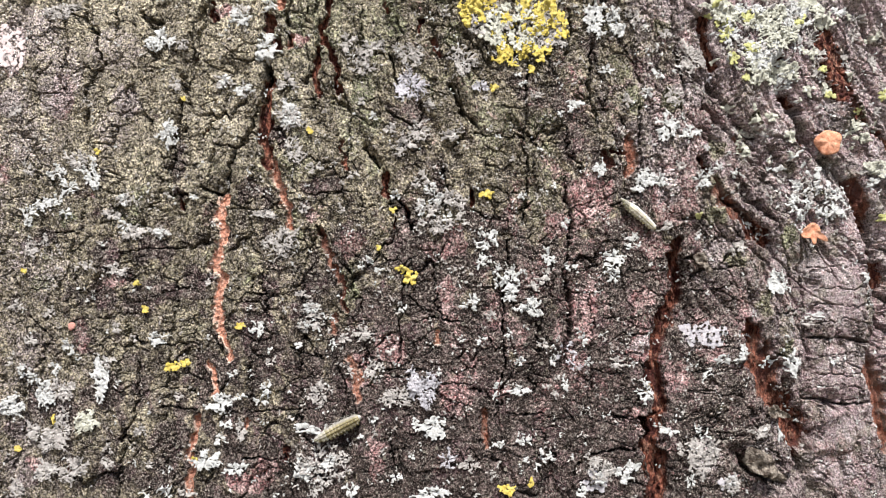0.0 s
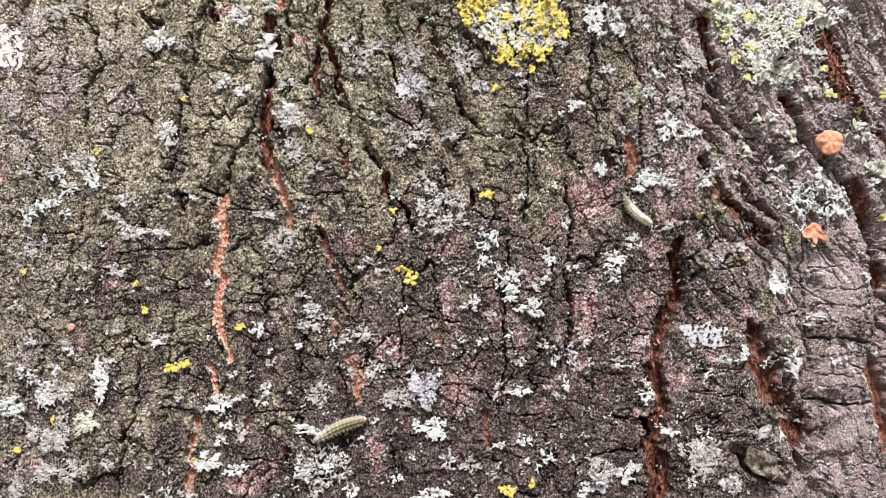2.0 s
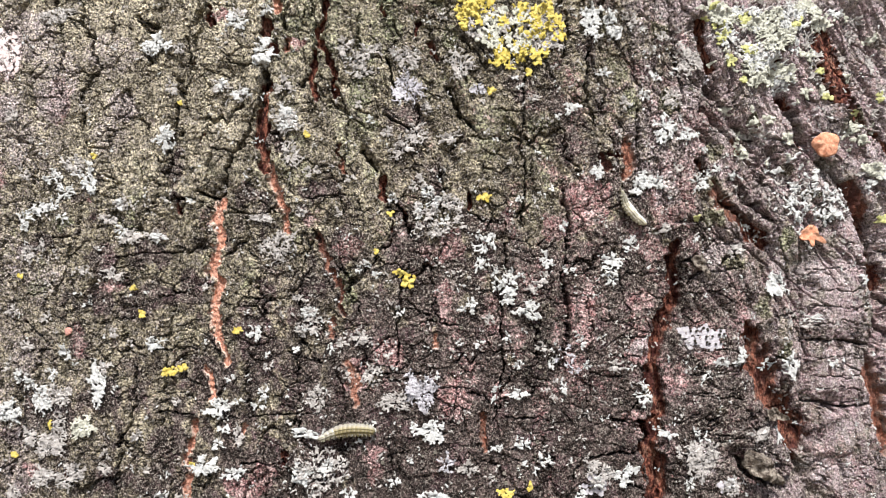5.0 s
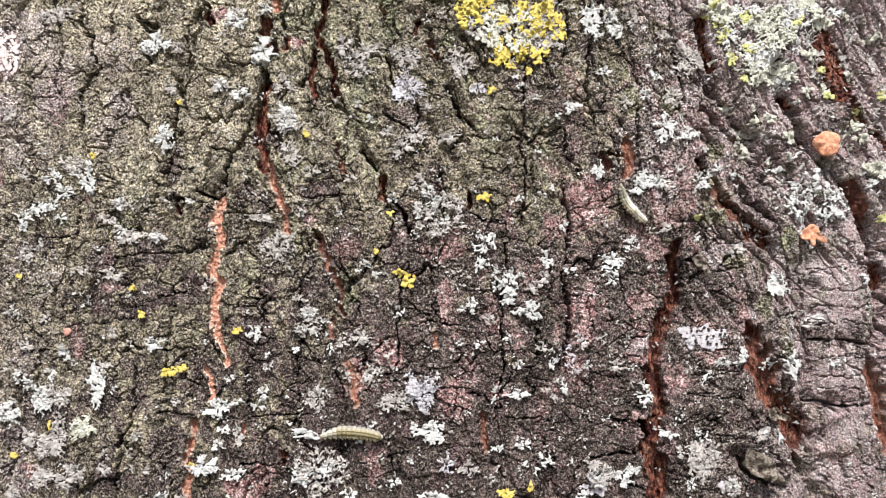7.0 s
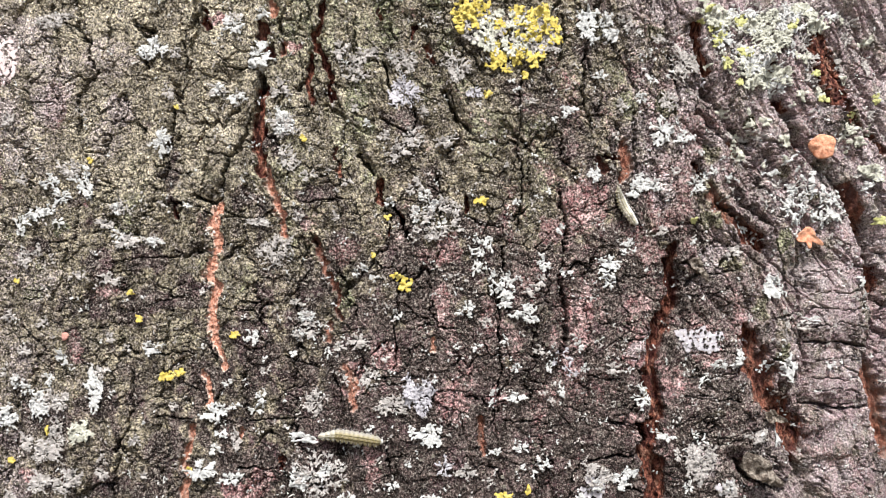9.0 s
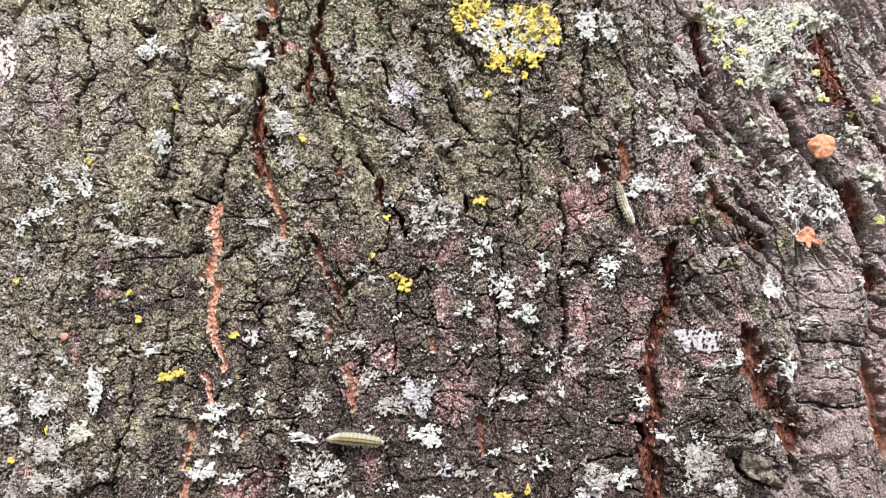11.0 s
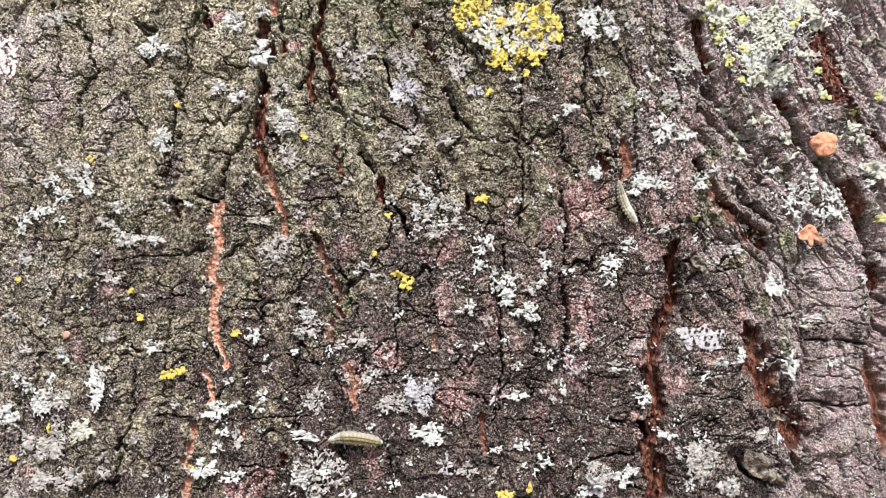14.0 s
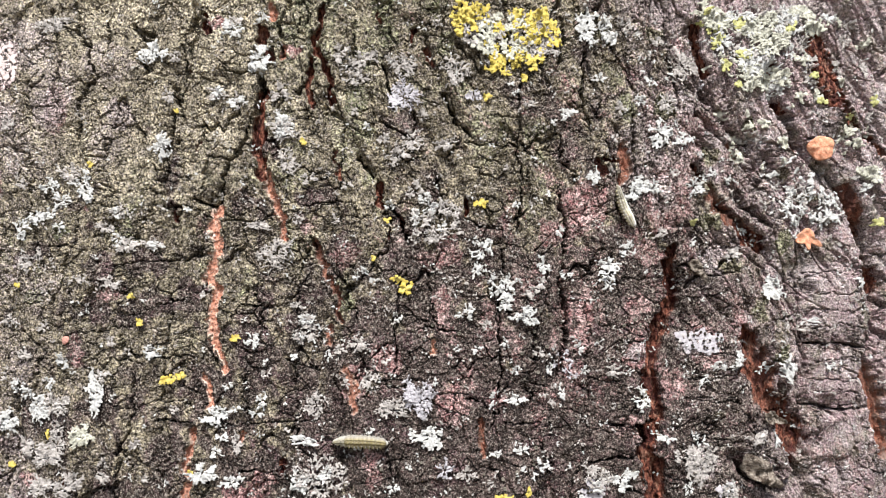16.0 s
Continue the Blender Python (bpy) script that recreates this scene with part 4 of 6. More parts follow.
def scoured(u, v, ru, rv, amount):
    """A place where the film has worn off the dark, purplish dead bark."""
    cut = stretch_of([(u - ru, v - rv), (u + ru, v + rv)], 4)
    d = np.hypot((UU[cut] + 2 * WOBBLE_U[cut] - u) / ru, (VV[cut] + 2 * WOBBLE_V[cut] - v) / rv)
    ALGAE[cut] -= amount * (1 - smooth(d, 0.4, 1.2))


scoured(-51.3, 20.2, 3.3, 7.8, 0.75)
scoured(-55.0, 29.4, 2.8, 2.3, 0.75)
scoured(-85.0, 2.1, 5.9, 2.9, 0.75)
scoured(-75.0, 14.0, 3.8, 3.1, 0.75)
scoured(-68.4, -1.2, 4.4, 3.9, 0.75)
scoured(-56.4, 0.1, 6.3, 3.9, 0.75)
scoured(-71.3, -11.1, 4.9, 2.6, 0.75)
scoured(-53.0, -9.6, 5.5, 2.6, 0.75)
scoured(-61.3, -12.9, 4.2, 2.9, 0.75)
scoured(-50.2, 12.4, 2.8, 1.8, 0.75)
scoured(-87.8, -54.2, 4.1, 2.7, 0.75)
scoured(-74.2, -21.0, 3.5, 3.9, 0.75)
scoured(-18.6, 14.2, 3.8, 2.5, 0.75)
scoured(-20.5, 9.1, 2.6, 2.5, 0.75)
scoured(1.9, 1.4, 5.1, 5.1, 0.75)
scoured(-27.6, 25.7, 3.9, 4.6, 0.75)
scoured(-46.8, -7.6, 2.7, 5.2, 0.75)
scoured(-34.2, 14.2, 4.5, 3.4, 0.75)
scoured(4.4, 30.7, 3.8, 5.1, 0.75)
scoured(-2.0, -20.2, 5.1, 5.1, 0.75)
scoured(-13.4, -3.7, 2.5, 2.5, 0.75)
scoured(-42.1, -28.2, 5.4, 5.1, 0.75)
scoured(-67.0, -32.7, 4.3, 3.9, 0.75)
scoured(-81.7, -37.2, 7.6, 4.0, 0.75)
scoured(-92.5, -43.1, 4.1, 2.7, 0.75)
PALENESS *= 1 - 0.5 * smooth(-VV, 15, 45) * (1 - smooth(UU, 62, 78)) * smooth(UU, 0, 30)
PALENESS = np.maximum(PALENESS, 0.46 * smooth(-UU, 44, 95) + 0.52 * smooth(UU + 0.4 * VV, 30, 92) * (1 - 0.6 * smooth(-VV, 10, 40) * (1 - smooth(UU, 66, 80))) + 0.3 * smooth(UU + VV, 92, 145) + 0.25 * grain(S / 8, VV / 10, 141))
PINKISH = np.maximum(PINKISH, (0.08 + 0.46 * smooth(UU - 0.3 * VV, -40, 50) * (1 - 0.6 * smooth(-VV, 25, 50) * (1 - smooth(UU, 60, 90)))) * (0.5 + grain(S / 6, VV / 12, 151)))
# where the green film is thick it hides the bare bark
HIDDEN = smooth(ALGAE, 0.95, 1.2) * smooth(UU + 0.25 * VV, 40, 66)
PALENESS *= 1 - 0.8 * HIDDEN
PINKISH *= 1 - 0.8 * HIDDEN
WORN *= 1 - 0.9 * HIDDEN
# paler, beige algae towards the top, strongest on the damp flank
PALE_FILM = 0.62 * smooth(VV, -12, 32) * smooth(-UU, 0, 52) + 0.3 * smooth(VV, 5, 30) * smooth(-UU, -45, 0) + 0.15 * grain(S / 8, VV / 12, 145)
# share of light grains: sparsest low down between the two flanks
GRAIN_SHARE = 1.0 - 0.42 * smooth(-VV, -5, 35) * smooth(UU, -70, -20) * (1 - smooth(UU, 58, 78))


def box_blur(a, n):
    """Mean over n places along both ways, for the even lie of what grows across small cracks."""
    for axis in (0, 1):
        pad = np.concatenate([np.repeat(np.take(a, [0], axis), n // 2 + 1, axis), a, np.repeat(np.take(a, [-1], axis), n // 2, axis)], axis)
        c = np.cumsum(pad, axis)
        a = (np.take(c, range(n, c.shape[axis]), axis) - np.take(c, range(0, c.shape[axis] - n), axis)) / n
    return a


LIE = np.maximum(box_blur(HEIGHT, 7), box_blur(HEIGHT, 21)) + 0.2


def sample(field, u, v):
    u, v = np.asarray(u, float), np.asarray(v, float)
    i, j = np.clip(np.searchsorted(U, u) - 1, 0, len(U) - 2), np.clip(np.searchsorted(V, v) - 1, 0, len(V) - 2)
    fu, fv = np.clip((u - U[i]) / (U[i + 1] - U[i]), 0, 1), np.clip((v - V[j]) / (V[j + 1] - V[j]), 0, 1)
    return (field[j, i] * (1 - fu) + field[j, i + 1] * fu) * (1 - fv) + (field[j + 1, i] * (1 - fu) + field[j + 1, i + 1] * fu) * fv


def on_trunk(u, v, out):
    """World places for bark places that stand out mm off the even column."""
    a, flare = np.asarray(u) / RADIUS, 95.0 * np.exp(-(np.asarray(v) + LEVEL) / 170.0)
    r = (RADIUS + np.asarray(out) + flare) * (np.asarray(v) < 2599.0)
    return np.stack([(AXIS[0] + r * np.sin(a)) * MM, (AXIS[1] - r * np.cos(a)) * MM, (LEVEL + np.asarray(v) + 0 * a) * MM], -1)


def grid_mesh(name, places, rows, cols):
    me = bpy.data.meshes.new(name)
    me.vertices.add(rows * cols)
    me.vertices.foreach_set("co", places.reshape(-1).astype(np.float32))
    k = np.arange(rows * cols).reshape(rows, cols)
    quads = np.stack([k[:-1, :-1], k[:-1, 1:], k[1:, 1:], k[1:, :-1]], -1).reshape(-1, 4)
    me.loops.add(quads.size)
    me.loops.foreach_set("vertex_index", quads.reshape(-1).astype(np.int32))
    me.polygons.add(len(quads))
    me.polygons.foreach_set("loop_start", (np.arange(len(quads)) * 4).astype(np.int32))
    me.update(calc_edges=True)
    me.polygons.foreach_set("use_smooth", np.ones(len(quads), bool))
    return me


def piece(name, whole, normals, fields, quads, parent):
    """The stretch of bark that the quads cover, as a mesh of its own with the whole trunk's shading."""
    used, index = np.unique(quads, return_inverse=True)
    index = index.reshape(-1)
    me = bpy.data.meshes.new(name)
    me.vertices.add(len(used))
    me.vertices.foreach_set("co", whole[used].reshape(-1).astype(np.float32))
    me.loops.add(quads.size)
    me.loops.foreach_set("vertex_index", index.astype(np.int32))
    me.polygons.add(len(quads))
    me.polygons.foreach_set("loop_start", (np.arange(len(quads)) * 4).astype(np.int32))
    me.update(calc_edges=True)
    me.polygons.foreach_set("use_smooth", np.ones(len(quads), bool))
    for key, field in fields:
        me.attributes.new(key, "FLOAT", "POINT").data.foreach_set("value", field[used].astype(np.float32))
    me.normals_split_custom_set_from_vertices(normals[used])
    me.materials.append(BARK)
    ob = new(name, me)
    ob.parent = parent
    return ob


def build_trunk():
    rows, cols = len(V), len(U)
    places = on_trunk(UU, VV, HEIGHT)
    du, dv = np.gradient(places, axis=1), np.gradient(places, axis=0)
    normals = np.cross(du, dv)
    normals = (normals / (np.linalg.norm(normals, axis=-1, keepdims=True) + 1e-12)).reshape(-1, 3)
    k = np.arange(rows * cols).reshape(rows, cols)
    quads = np.stack([k[:-1, :-1], k[:-1, 1:], k[1:, 1:], k[1:, :-1]], -1).reshape(-1, 4)
    owner = np.where(SPLIT > 0, SPLIT, np.where(near, PLATE, 0)).reshape(-1)[quads[:, 0]]
    fields = [(a, b.reshape(-1)) for a, b in (("inner", INNER), ("fresh", FRESH), ("algae", ALGAE), ("pink", PINKISH), ("pale", PALENESS), ("grain_share", GRAIN_SHARE), ("dry", PALE_FILM), ("worn", WORN))]
    places = places.reshape(-1, 3)
    order = np.argsort(owner, kind="stable")
    kinds, starts = np.unique(owner[order], return_index=True)
    groups = dict(zip(kinds.tolist(), np.split(order, starts[1:])))
    root = piece("tree_trunk", places, normals, fields, quads[groups[0]], None)
    tagged(root, "thick tree trunk with furrowed grey-green bark and rust-red splits", "tree trunk")
    for number, members in groups.items():
        if number:
            ob = piece("inner_bark" if number < 1000 else "bark_plate", places, normals, fields, quads[members], root)
            if number < 1000:
                tagged(ob, "rust-red inner bark in a furrow")
    return root


trunk = build_trunk()


def part(name, bm, material, parent, label=""):
    me = bpy.data.meshes.new(name)
    bm.to_mesh(me)
    bm.free()
    me.materials.append(material)
    for p in me.polygons:
        p.use_smooth = True
    ob = new(name, me)
    ob.parent = parent
    if label:
        tagged(ob, label)
    return ob


# ---- ground: unseen, added to carry the trunk and bounce light up ----
def build_ground():
    n = 90
    ring = np.concatenate([np.linspace(0, 2, 40), np.geomspace(2.2, 900, n - 40)])
    ang = np.linspace(0, 2 * math.pi, 73)
    rr, aa = np.meshgrid(ring, ang)
    x, y = rr * np.cos(aa), rr * np.sin(aa)
    z = 0.02 * grain(x * 2.1, y * 2.1, 201) * np.exp(-rr / 30) + 0.01 * grain(x * 7, y * 7, 202) * np.exp(-rr / 10)
    me = grid_mesh("ground", np.stack([x, y + 0.22, z], -1), 73, n)
    me.flip_normals()
    me.materials.append(SOIL)
    tagged(new("ground", me), "brown leaf-mould ground at the foot of the tree", "ground", kind="structure")


build_ground()


# ---- lichens ----
def frame_on_bark(u, v, out, du, dv):
    """A pose on the bark: x along the way (du, dv), z off the bark."""
    a = u / RADIUS
    off, side = Vector((math.sin(a), -math.cos(a), 0)), Vector((math.cos(a), math.sin(a), 0))
    ahead = (side * du + Vector((0, 0, 1)) * dv).normalized()
    m = Matrix((ahead, off.cross(ahead), off)).transposed().to_4x4()
    m.translation = Vector(on_trunk(u, v, out + float(sample(LIE, u, v))))
    return m


def grow(rng, discs, lobe, u, v, angle, length, width, forks, lift, squeeze):
    """One lobe with its side lobes from (u, v) outwards, as discs of (u, v, radius, lift, lobe)."""
    steps = max(3, int(length / 0.22))
    a, curl = angle, rng.gauss(0, 0.05)
    top = lift * rng.uniform(0.7, 2.6)
    for i in range(steps):
        a += rng.gauss(curl, 0.2)
        u, v = u + math.cos(a) * length / steps * squeeze[0], v + math.sin(a) * length / steps * squeeze[1]
        f = (i + 1) / steps
        discs.append((u, v, width * (0.8 + 0.4 * f) * (1 + 0.15 * rng.uniform(-1, 1)), lift + (top - lift) * f * f, lobe))
        if forks > 0 and rng.random() < 0.4:
            grow(rng, discs, lobe, u, v, a + rng.choice((-1, 1)) * rng.uniform(0.5, 1.1), length * rng.uniform(0.3, 0.65), width * 0.92, forks - 1, lift * rng.uniform(0.8, 1.3), squeeze)


def thallus(discs, fine, seed, thick):
    """The merged sheet of all discs as quads over the bark, lobe by lobe: {lobe: (verts, faces)}."""
    d = np.array(discs)
    reach = d[:, 2].max() + fine
    gu = np.arange(d[:, 0].min() - reach, d[:, 0].max() + reach, fine)
    gv = np.arange(d[:, 1].min() - reach, d[:, 1].max() + reach, fine)
    uu, vv = np.meshgrid(gu, gv)
    depth, lobe = np.full(uu.shape, -9.0), np.zeros(uu.shape, int)
    weight, lift = np.full(uu.shape, 1e-6), np.zeros(uu.shape)
    for u, v, r, up, who in discs:
        i0, i1 = np.searchsorted(gu, (u - r * 2 - fine, u + r * 2 + fine))
        j0, j1 = np.searchsorted(gv, (v - r * 2 - fine, v + r * 2 + fine))
        cut = (slice(j0, j1), slice(i0, i1))
        f = r - np.hypot(uu[cut] - u, vv[cut] - v)
        w = np.exp(f / (0.5 * r)) * up
        more = f > depth[cut]
        depth[cut], lobe[cut] = np.where(more, f, depth[cut]), np.where(more, int(who), lobe[cut])
        weight[cut] += w
        lift[cut] += w * up
    lift = lift / weight
    ragged = depth + 0.045 * grain(uu / 0.4, vv / 0.4, seed) + 0.03 * grain(uu / 0.9, vv / 0.9, seed + 1)
    inside = ragged > 0.02
    out = np.where(inside, np.maximum(lift, 0.04) + thick * (1 - np.exp(-np.maximum(ragged, 0) / 0.1)) + 0.03 * grain(uu / 0.6, vv / 0.6, seed + 2), lift - 0.2)
    q = inside[:-1, :-1].astype(int) + inside[1:, :-1] + inside[:-1, 1:] + inside[1:, 1:]
    made, k = {}, np.arange(uu.size).reshape(uu.shape)
    places = np.stack([uu, vv, out], -1).reshape(-1, 3)
    quads = np.stack([k[:-1, :-1], k[:-1, 1:], k[1:, 1:], k[1:, :-1]], -1)
    for who in np.unique(lobe[:-1, :-1][q > 1]):
        pick = quads[(q > 1) & (lobe[:-1, :-1] == who)]
        if len(pick) < 3:
            continue
        used, index = np.unique(pick, return_inverse=True)
        made[int(who)] = (places[used], index.reshape(-1, 4).tolist())
    return made


def bark_object(name, verts, faces, material, parent, origin, flat=0.5):
    """A mesh over the bark from (u, v, out) places, relative to its thing's origin."""
    a = np.array(verts)
    at = on_trunk(a[:, 0], a[:, 1], a[:, 2] + sample(LIE, a[:, 0], a[:, 1])) - np.array(origin)
    me = bpy.data.meshes.new(name)
    me.from_pydata(at.tolist(), [], faces)
    me.materials.append(material)
    me.polygons.foreach_set("use_smooth", np.ones(len(me.polygons), bool))
    own = np.empty(len(at) * 3, np.float32)
    me.vertex_normals.foreach_get("vector", own)
    round_trunk = np.stack([np.sin(a[:, 0] / RADIUS), -np.cos(a[:, 0] / RADIUS), 0.25 + 0 * a[:, 0]], -1)
    lean = (1 - flat) * own.reshape(-1, 3) + flat * round_trunk / np.linalg.norm(round_trunk, axis=1, keepdims=True)
    me.normals_split_custom_set_from_vertices(lean / np.linalg.norm(lean, axis=1, keepdims=True))
    ob = new(name, me)
    ob.parent = parent
    return ob


COUNT = [0]
KINDS = {   # material, half-width of a lobe, lift, label, forks
    "white": (WHITE_LICHEN, 0.165, 0.25, "bright white branching lichen on the bark", 2),
    "grey": (GREY_LICHEN, 0.155, 0.2, "dense pale grey rosette lichen on the bark", 2),
    "lilac": (LILAC_LICHEN, 0.17, 0.24, "lilac-grey branching lichen on the bark", 2),
    "green": (GREEN_LICHEN, 0.26, 0.3, "grey-green leafy lichen on the bark", 2),
    "lime": (LIME_LICHEN, 0.3, 0.28, "small pale yellow-green lichen on the bark", 2),
    "yellow": (YELLOW_LICHEN, 0.26, 0.28, "small bright yellow lichen on the bark", 2),
}


def lichen(kind, u, v, ru, rv, density=1.0):
    """One rosette: a sheet of lobes radiating from its middle, each lobe a part."""
    COUNT[0] += 1
    rng = random.Random(COUNT[0] * 7 + 1)
    material, width, lift, label, forks = KINDS[kind]
    size = max(ru, rv)
    squeeze = (ru / size, rv / size)
    width *= min(1.4, max(0.9, 1 + 0.14 * (size - 1.5))) if kind == "white" else 1
    discs = []
    if size > (2.0 if kind in ("yellow", "lime") else 4.0) and kind not in ("lilac", "white") or size > 2.0 * min(ru, rv) and size > 2.0:
        # a leafy mat: short lobes pointing outwards all over it, with gaps between
        count = max(6, int((1.2 if kind in ("white", "green") else 1.9) * density * ru * rv))
        for i in range(count):
            r, a = math.sqrt(rng.random()) * rng.uniform(0.8, 1.0), rng.uniform(0, 2 * math.pi)
            lu, lv = u + math.cos(a) * r * ru, v + math.sin(a) * r * rv
            if float(grain(np.array([lu / 1.5]), np.array([lv / 1.5]), 311)[0]) < (0.0 if kind == "green" else -0.2) - 0.5 * (density > 2) + 0.35 * (r - 0.5):
                continue
            grow(rng, discs, i % 12, lu, lv, a + rng.gauss(0, 0.8), rng.uniform(1.1, 2.4) if kind == "white" else rng.uniform(0.7, 1.8), width * rng.uniform(0.6, 1.15), forks, lift * rng.uniform(0.4, 2.4), (1, 1))
    else:
        count = max(5, int(4.2 + (1.8 if kind == "white" else 2.7) * size))
        for i in range(count):
            a = 2 * math.pi * (i + rng.uniform(-0.5, 0.5)) / count
            start = rng.uniform(0.0, 0.2) * size
            grow(rng, discs, i % 14, u + math.cos(a) * start * squeeze[0], v + math.sin(a) * start * squeeze[1], a + rng.uniform(-0.7, 0.7), max(0.35 * min(size, 1.2), (size - start) * rng.uniform(0.4, 1.0)),
                 min(width * rng.uniform(0.65, 1.15), size * 0.36), forks, lift * rng.uniform(0.5, 1.8), squeeze)
    at = on_trunk(u, v, sample(LIE, u, v))
    root = tagged(new(kind + "_lichen"), ("tiny " if size < 1.3 else "broad " if size > 4.2 else "") + label.replace("small ", ""), "lichen", group=kind + " lichens")
    root.empty_display_size, root.location = 0.003, at
    for verts, faces in thallus(discs, 0.1, COUNT[0] * 3, 0.09).values():
        bark_object("lobe", verts, faces, material, root, at)
    return root


lichen("lilac", 73.5, 40.2, 1.5, 1.4)
lichen("white", -40.1, 38.5, 2.2, 1.6)
lichen("white", -35.5, 36.1, 2.4, 1.3)
lichen("white", -23.7, 30.1, 2.9, 2.6)
lichen("white", 96.5, 13.7, 3.8, 1.6)
lichen("white", 102.8, 10.4, 4.9, 1.6)
lichen("white", 106.9, 13.2, 2.3, 1.9)
lichen("white", 91.8, 20.4, 3.4, 1.0)
lichen("white", 43.1, 53.0, 1.6, 2.6)
lichen("white", 22.3, -7.5, 1.3, 1.5)
lichen("white", 25.5, -10.1, 2.3, 1.3)
lichen("white", 28.7, -13.3, 1.8, 1.0)
lichen("white", 31.3, -14.6, 1.6, 0.8)
lichen("white", -0.7, 12.2, 1.5, 1.8)
lichen("white", 8.2, 11.6, 2.1, 2.0)
lichen("white", 5.0, 9.0, 1.5, 1.8)
lichen("white", 10.8, 7.1, 1.6, 1.5)
lichen("white", -19.2, -13.3, 2.3, 1.2)
lichen("white", -18.6, -16.7, 2.6, 1.0)
lichen("white", -21.2, -50.3, 2.8, 3.0)
lichen("white", -15.4, -47.7, 1.8, 2.3)
lichen("white", 51.1, -50.4, 3.0, 2.8)
lichen("white", 45.7, -52.2, 2.1, 1.6)
lichen("white", -74.2, 18.6, 1.5, 1.0)
lichen("white", -70.6, 14.6, 1.8, 1.8)
lichen("grey", -53.0, 12.5, 1.3, 1.0)
lichen("white", -46.8, 12.0, 1.1, 0.8)
lichen("white", -63.4, 11.3, 1.7, 1.6)
lichen("white", -63.4, 5.4, 2.0, 1.9)
lichen("white", -54.3, 3.8, 1.9, 1.0)
lichen("white", -80.9, -27.8, 1.8, 1.8)
lichen("grey", -77.2, -33.0, 2.1, 2.4)
lichen("grey", -78.7, -38.4, 2.1, 2.1)
lichen("white", 55.1, 14.4, 2.1, 1.3)
lichen("white", 60.6, 16.1, 1.9, 1.1)
lichen("white", 49.7, -1.8, 2.5, 1.0)
lichen("white", 48.4, -5.0, 1.9, 1.2)
lichen("white", 85.0, 53.6, 2.1, 1.9)
lichen("white", 79.0, 50.6, 2.4, 1.6)
lichen("white", 91.0, 39.2, 1.5, 2.1)
lichen("grey", 98.8, 50.5, 2.2, 2.7)
lichen("white", -54.7, 48, 3.9, 3.4)
lichen("white", -68.4, -29.8, 2.9, 5)
lichen("white", -83.9, -33.3, 3.4, 3.9)
lichen("white", -86.9, -30.4, 2.2, 2.1)
lichen("white", -92.5, -37, 3.6, 2.4)
lichen("white", -95.4, -38.5, 2.6, 1.7)
lichen("grey", -80.2, -33.1, 3.1, 3.4)
lichen("white", -87.8, 8.2, 2.3, 2.3)
lichen("white", -83.9, 10.6, 2.8, 2)
lichen("white", -80.5, 11, 2, 1.7)
lichen("white", -77.5, 14.5, 2.4, 2.4)
lichen("white", -78.4, 8.7, 1.5, 1.6)
lichen("white", -88.6, 6.2, 1.6, 1.2)
lichen("white", -71.6, 16, 2.9, 2.6)
lichen("grey", -75.7, 20.7, 3, 2.1)
lichen("white", -71, 19.9, 1.4, 1.8)
lichen("white", -52.9, 26.1, 2.2, 3.1)
lichen("white", -41, -35.2, 3.5, 2.1)
lichen("white", -43.5, -47.6, 3.8, 2.9)
lichen("white", -37, -49.4, 2.7, 1.7)
lichen("white", -35.8, 52.2, 2.4, 2.6)
lichen("white", -29.7, 44.9, 3.5, 2.8)
lichen("white", -28.9, 54.7, 2, 2.1)
lichen("grey", -40, 38.1, 2.3, 1.7)
lichen("grey", -37, 35.5, 3.5, 1.6)
lichen("grey", -51.3, 38, 2, 1.7)
lichen("grey", -79.9, 55.8, 3.9, 2.4)
lichen("white", -55.3, -20.4, 2.8, 1.9)
lichen("white", -31.8, -17.8, 2.1, 2.8)
lichen("grey", -26.1, 1.4, 3.9, 3.9)
lichen("white", -29.9, -31.4, 1.3, 1.8)
lichen("white", -31.2, -34.2, 1.5, 1.4)
lichen("grey", -17.3, -32.3, 2.3, 3.1)
lichen("white", -20.5, -40.3, 2.9, 1.5)
lichen("grey", -0.1, -33.6, 3.4, 3.1)
lichen("lilac", 5.9, -31.7, 3.3, 4.8)
lichen("white", 7.7, -40, 3.8, 2.2)
lichen("grey", -16.6, -48.9, 5.3, 4.6, 2)
lichen("grey", -19.9, -52.2, 4.4, 3.3)
lichen("white", 6.9, -54.9, 3.6, 2.3)
lichen("white", -0.7, -51, 1.3, 1.1)
lichen("white", -10.6, -54, 1.7, 1.7)
lichen("white", 4, -38.2, 0.9, 0.8)
lichen("white", 25.5, -7.6, 2.7, 3.1)
lichen("white", 20, 2, 2.5, 3.1)
lichen("white", 18.5, -2.7, 1.4, 2.3)
lichen("white", 33.6, -1.8, 1.5, 2.5)
lichen("grey", 33.2, -5.7, 1.8, 1.4)
lichen("white", 30, -13.3, 2.5, 2.3)
lichen("white", 16.5, -12, 1.2, 2)
lichen("grey", 9.5, 7.8, 5.7, 5.1, 2)
lichen("grey", 12, 11.6, 2.6, 2.5)
lichen("grey", 5.2, 15.4, 2.2, 2.5)
lichen("lilac", 2.7, 36.4, 3.6, 4.1)
lichen("grey", 1.9, 44, 3.3, 2.8)
lichen("grey", -6.4, 44.7, 3.1, 2.3)
lichen("grey", -11.5, 46.6, 2.3, 2.5)
lichen("grey", -8.3, 40.9, 2.6, 2)
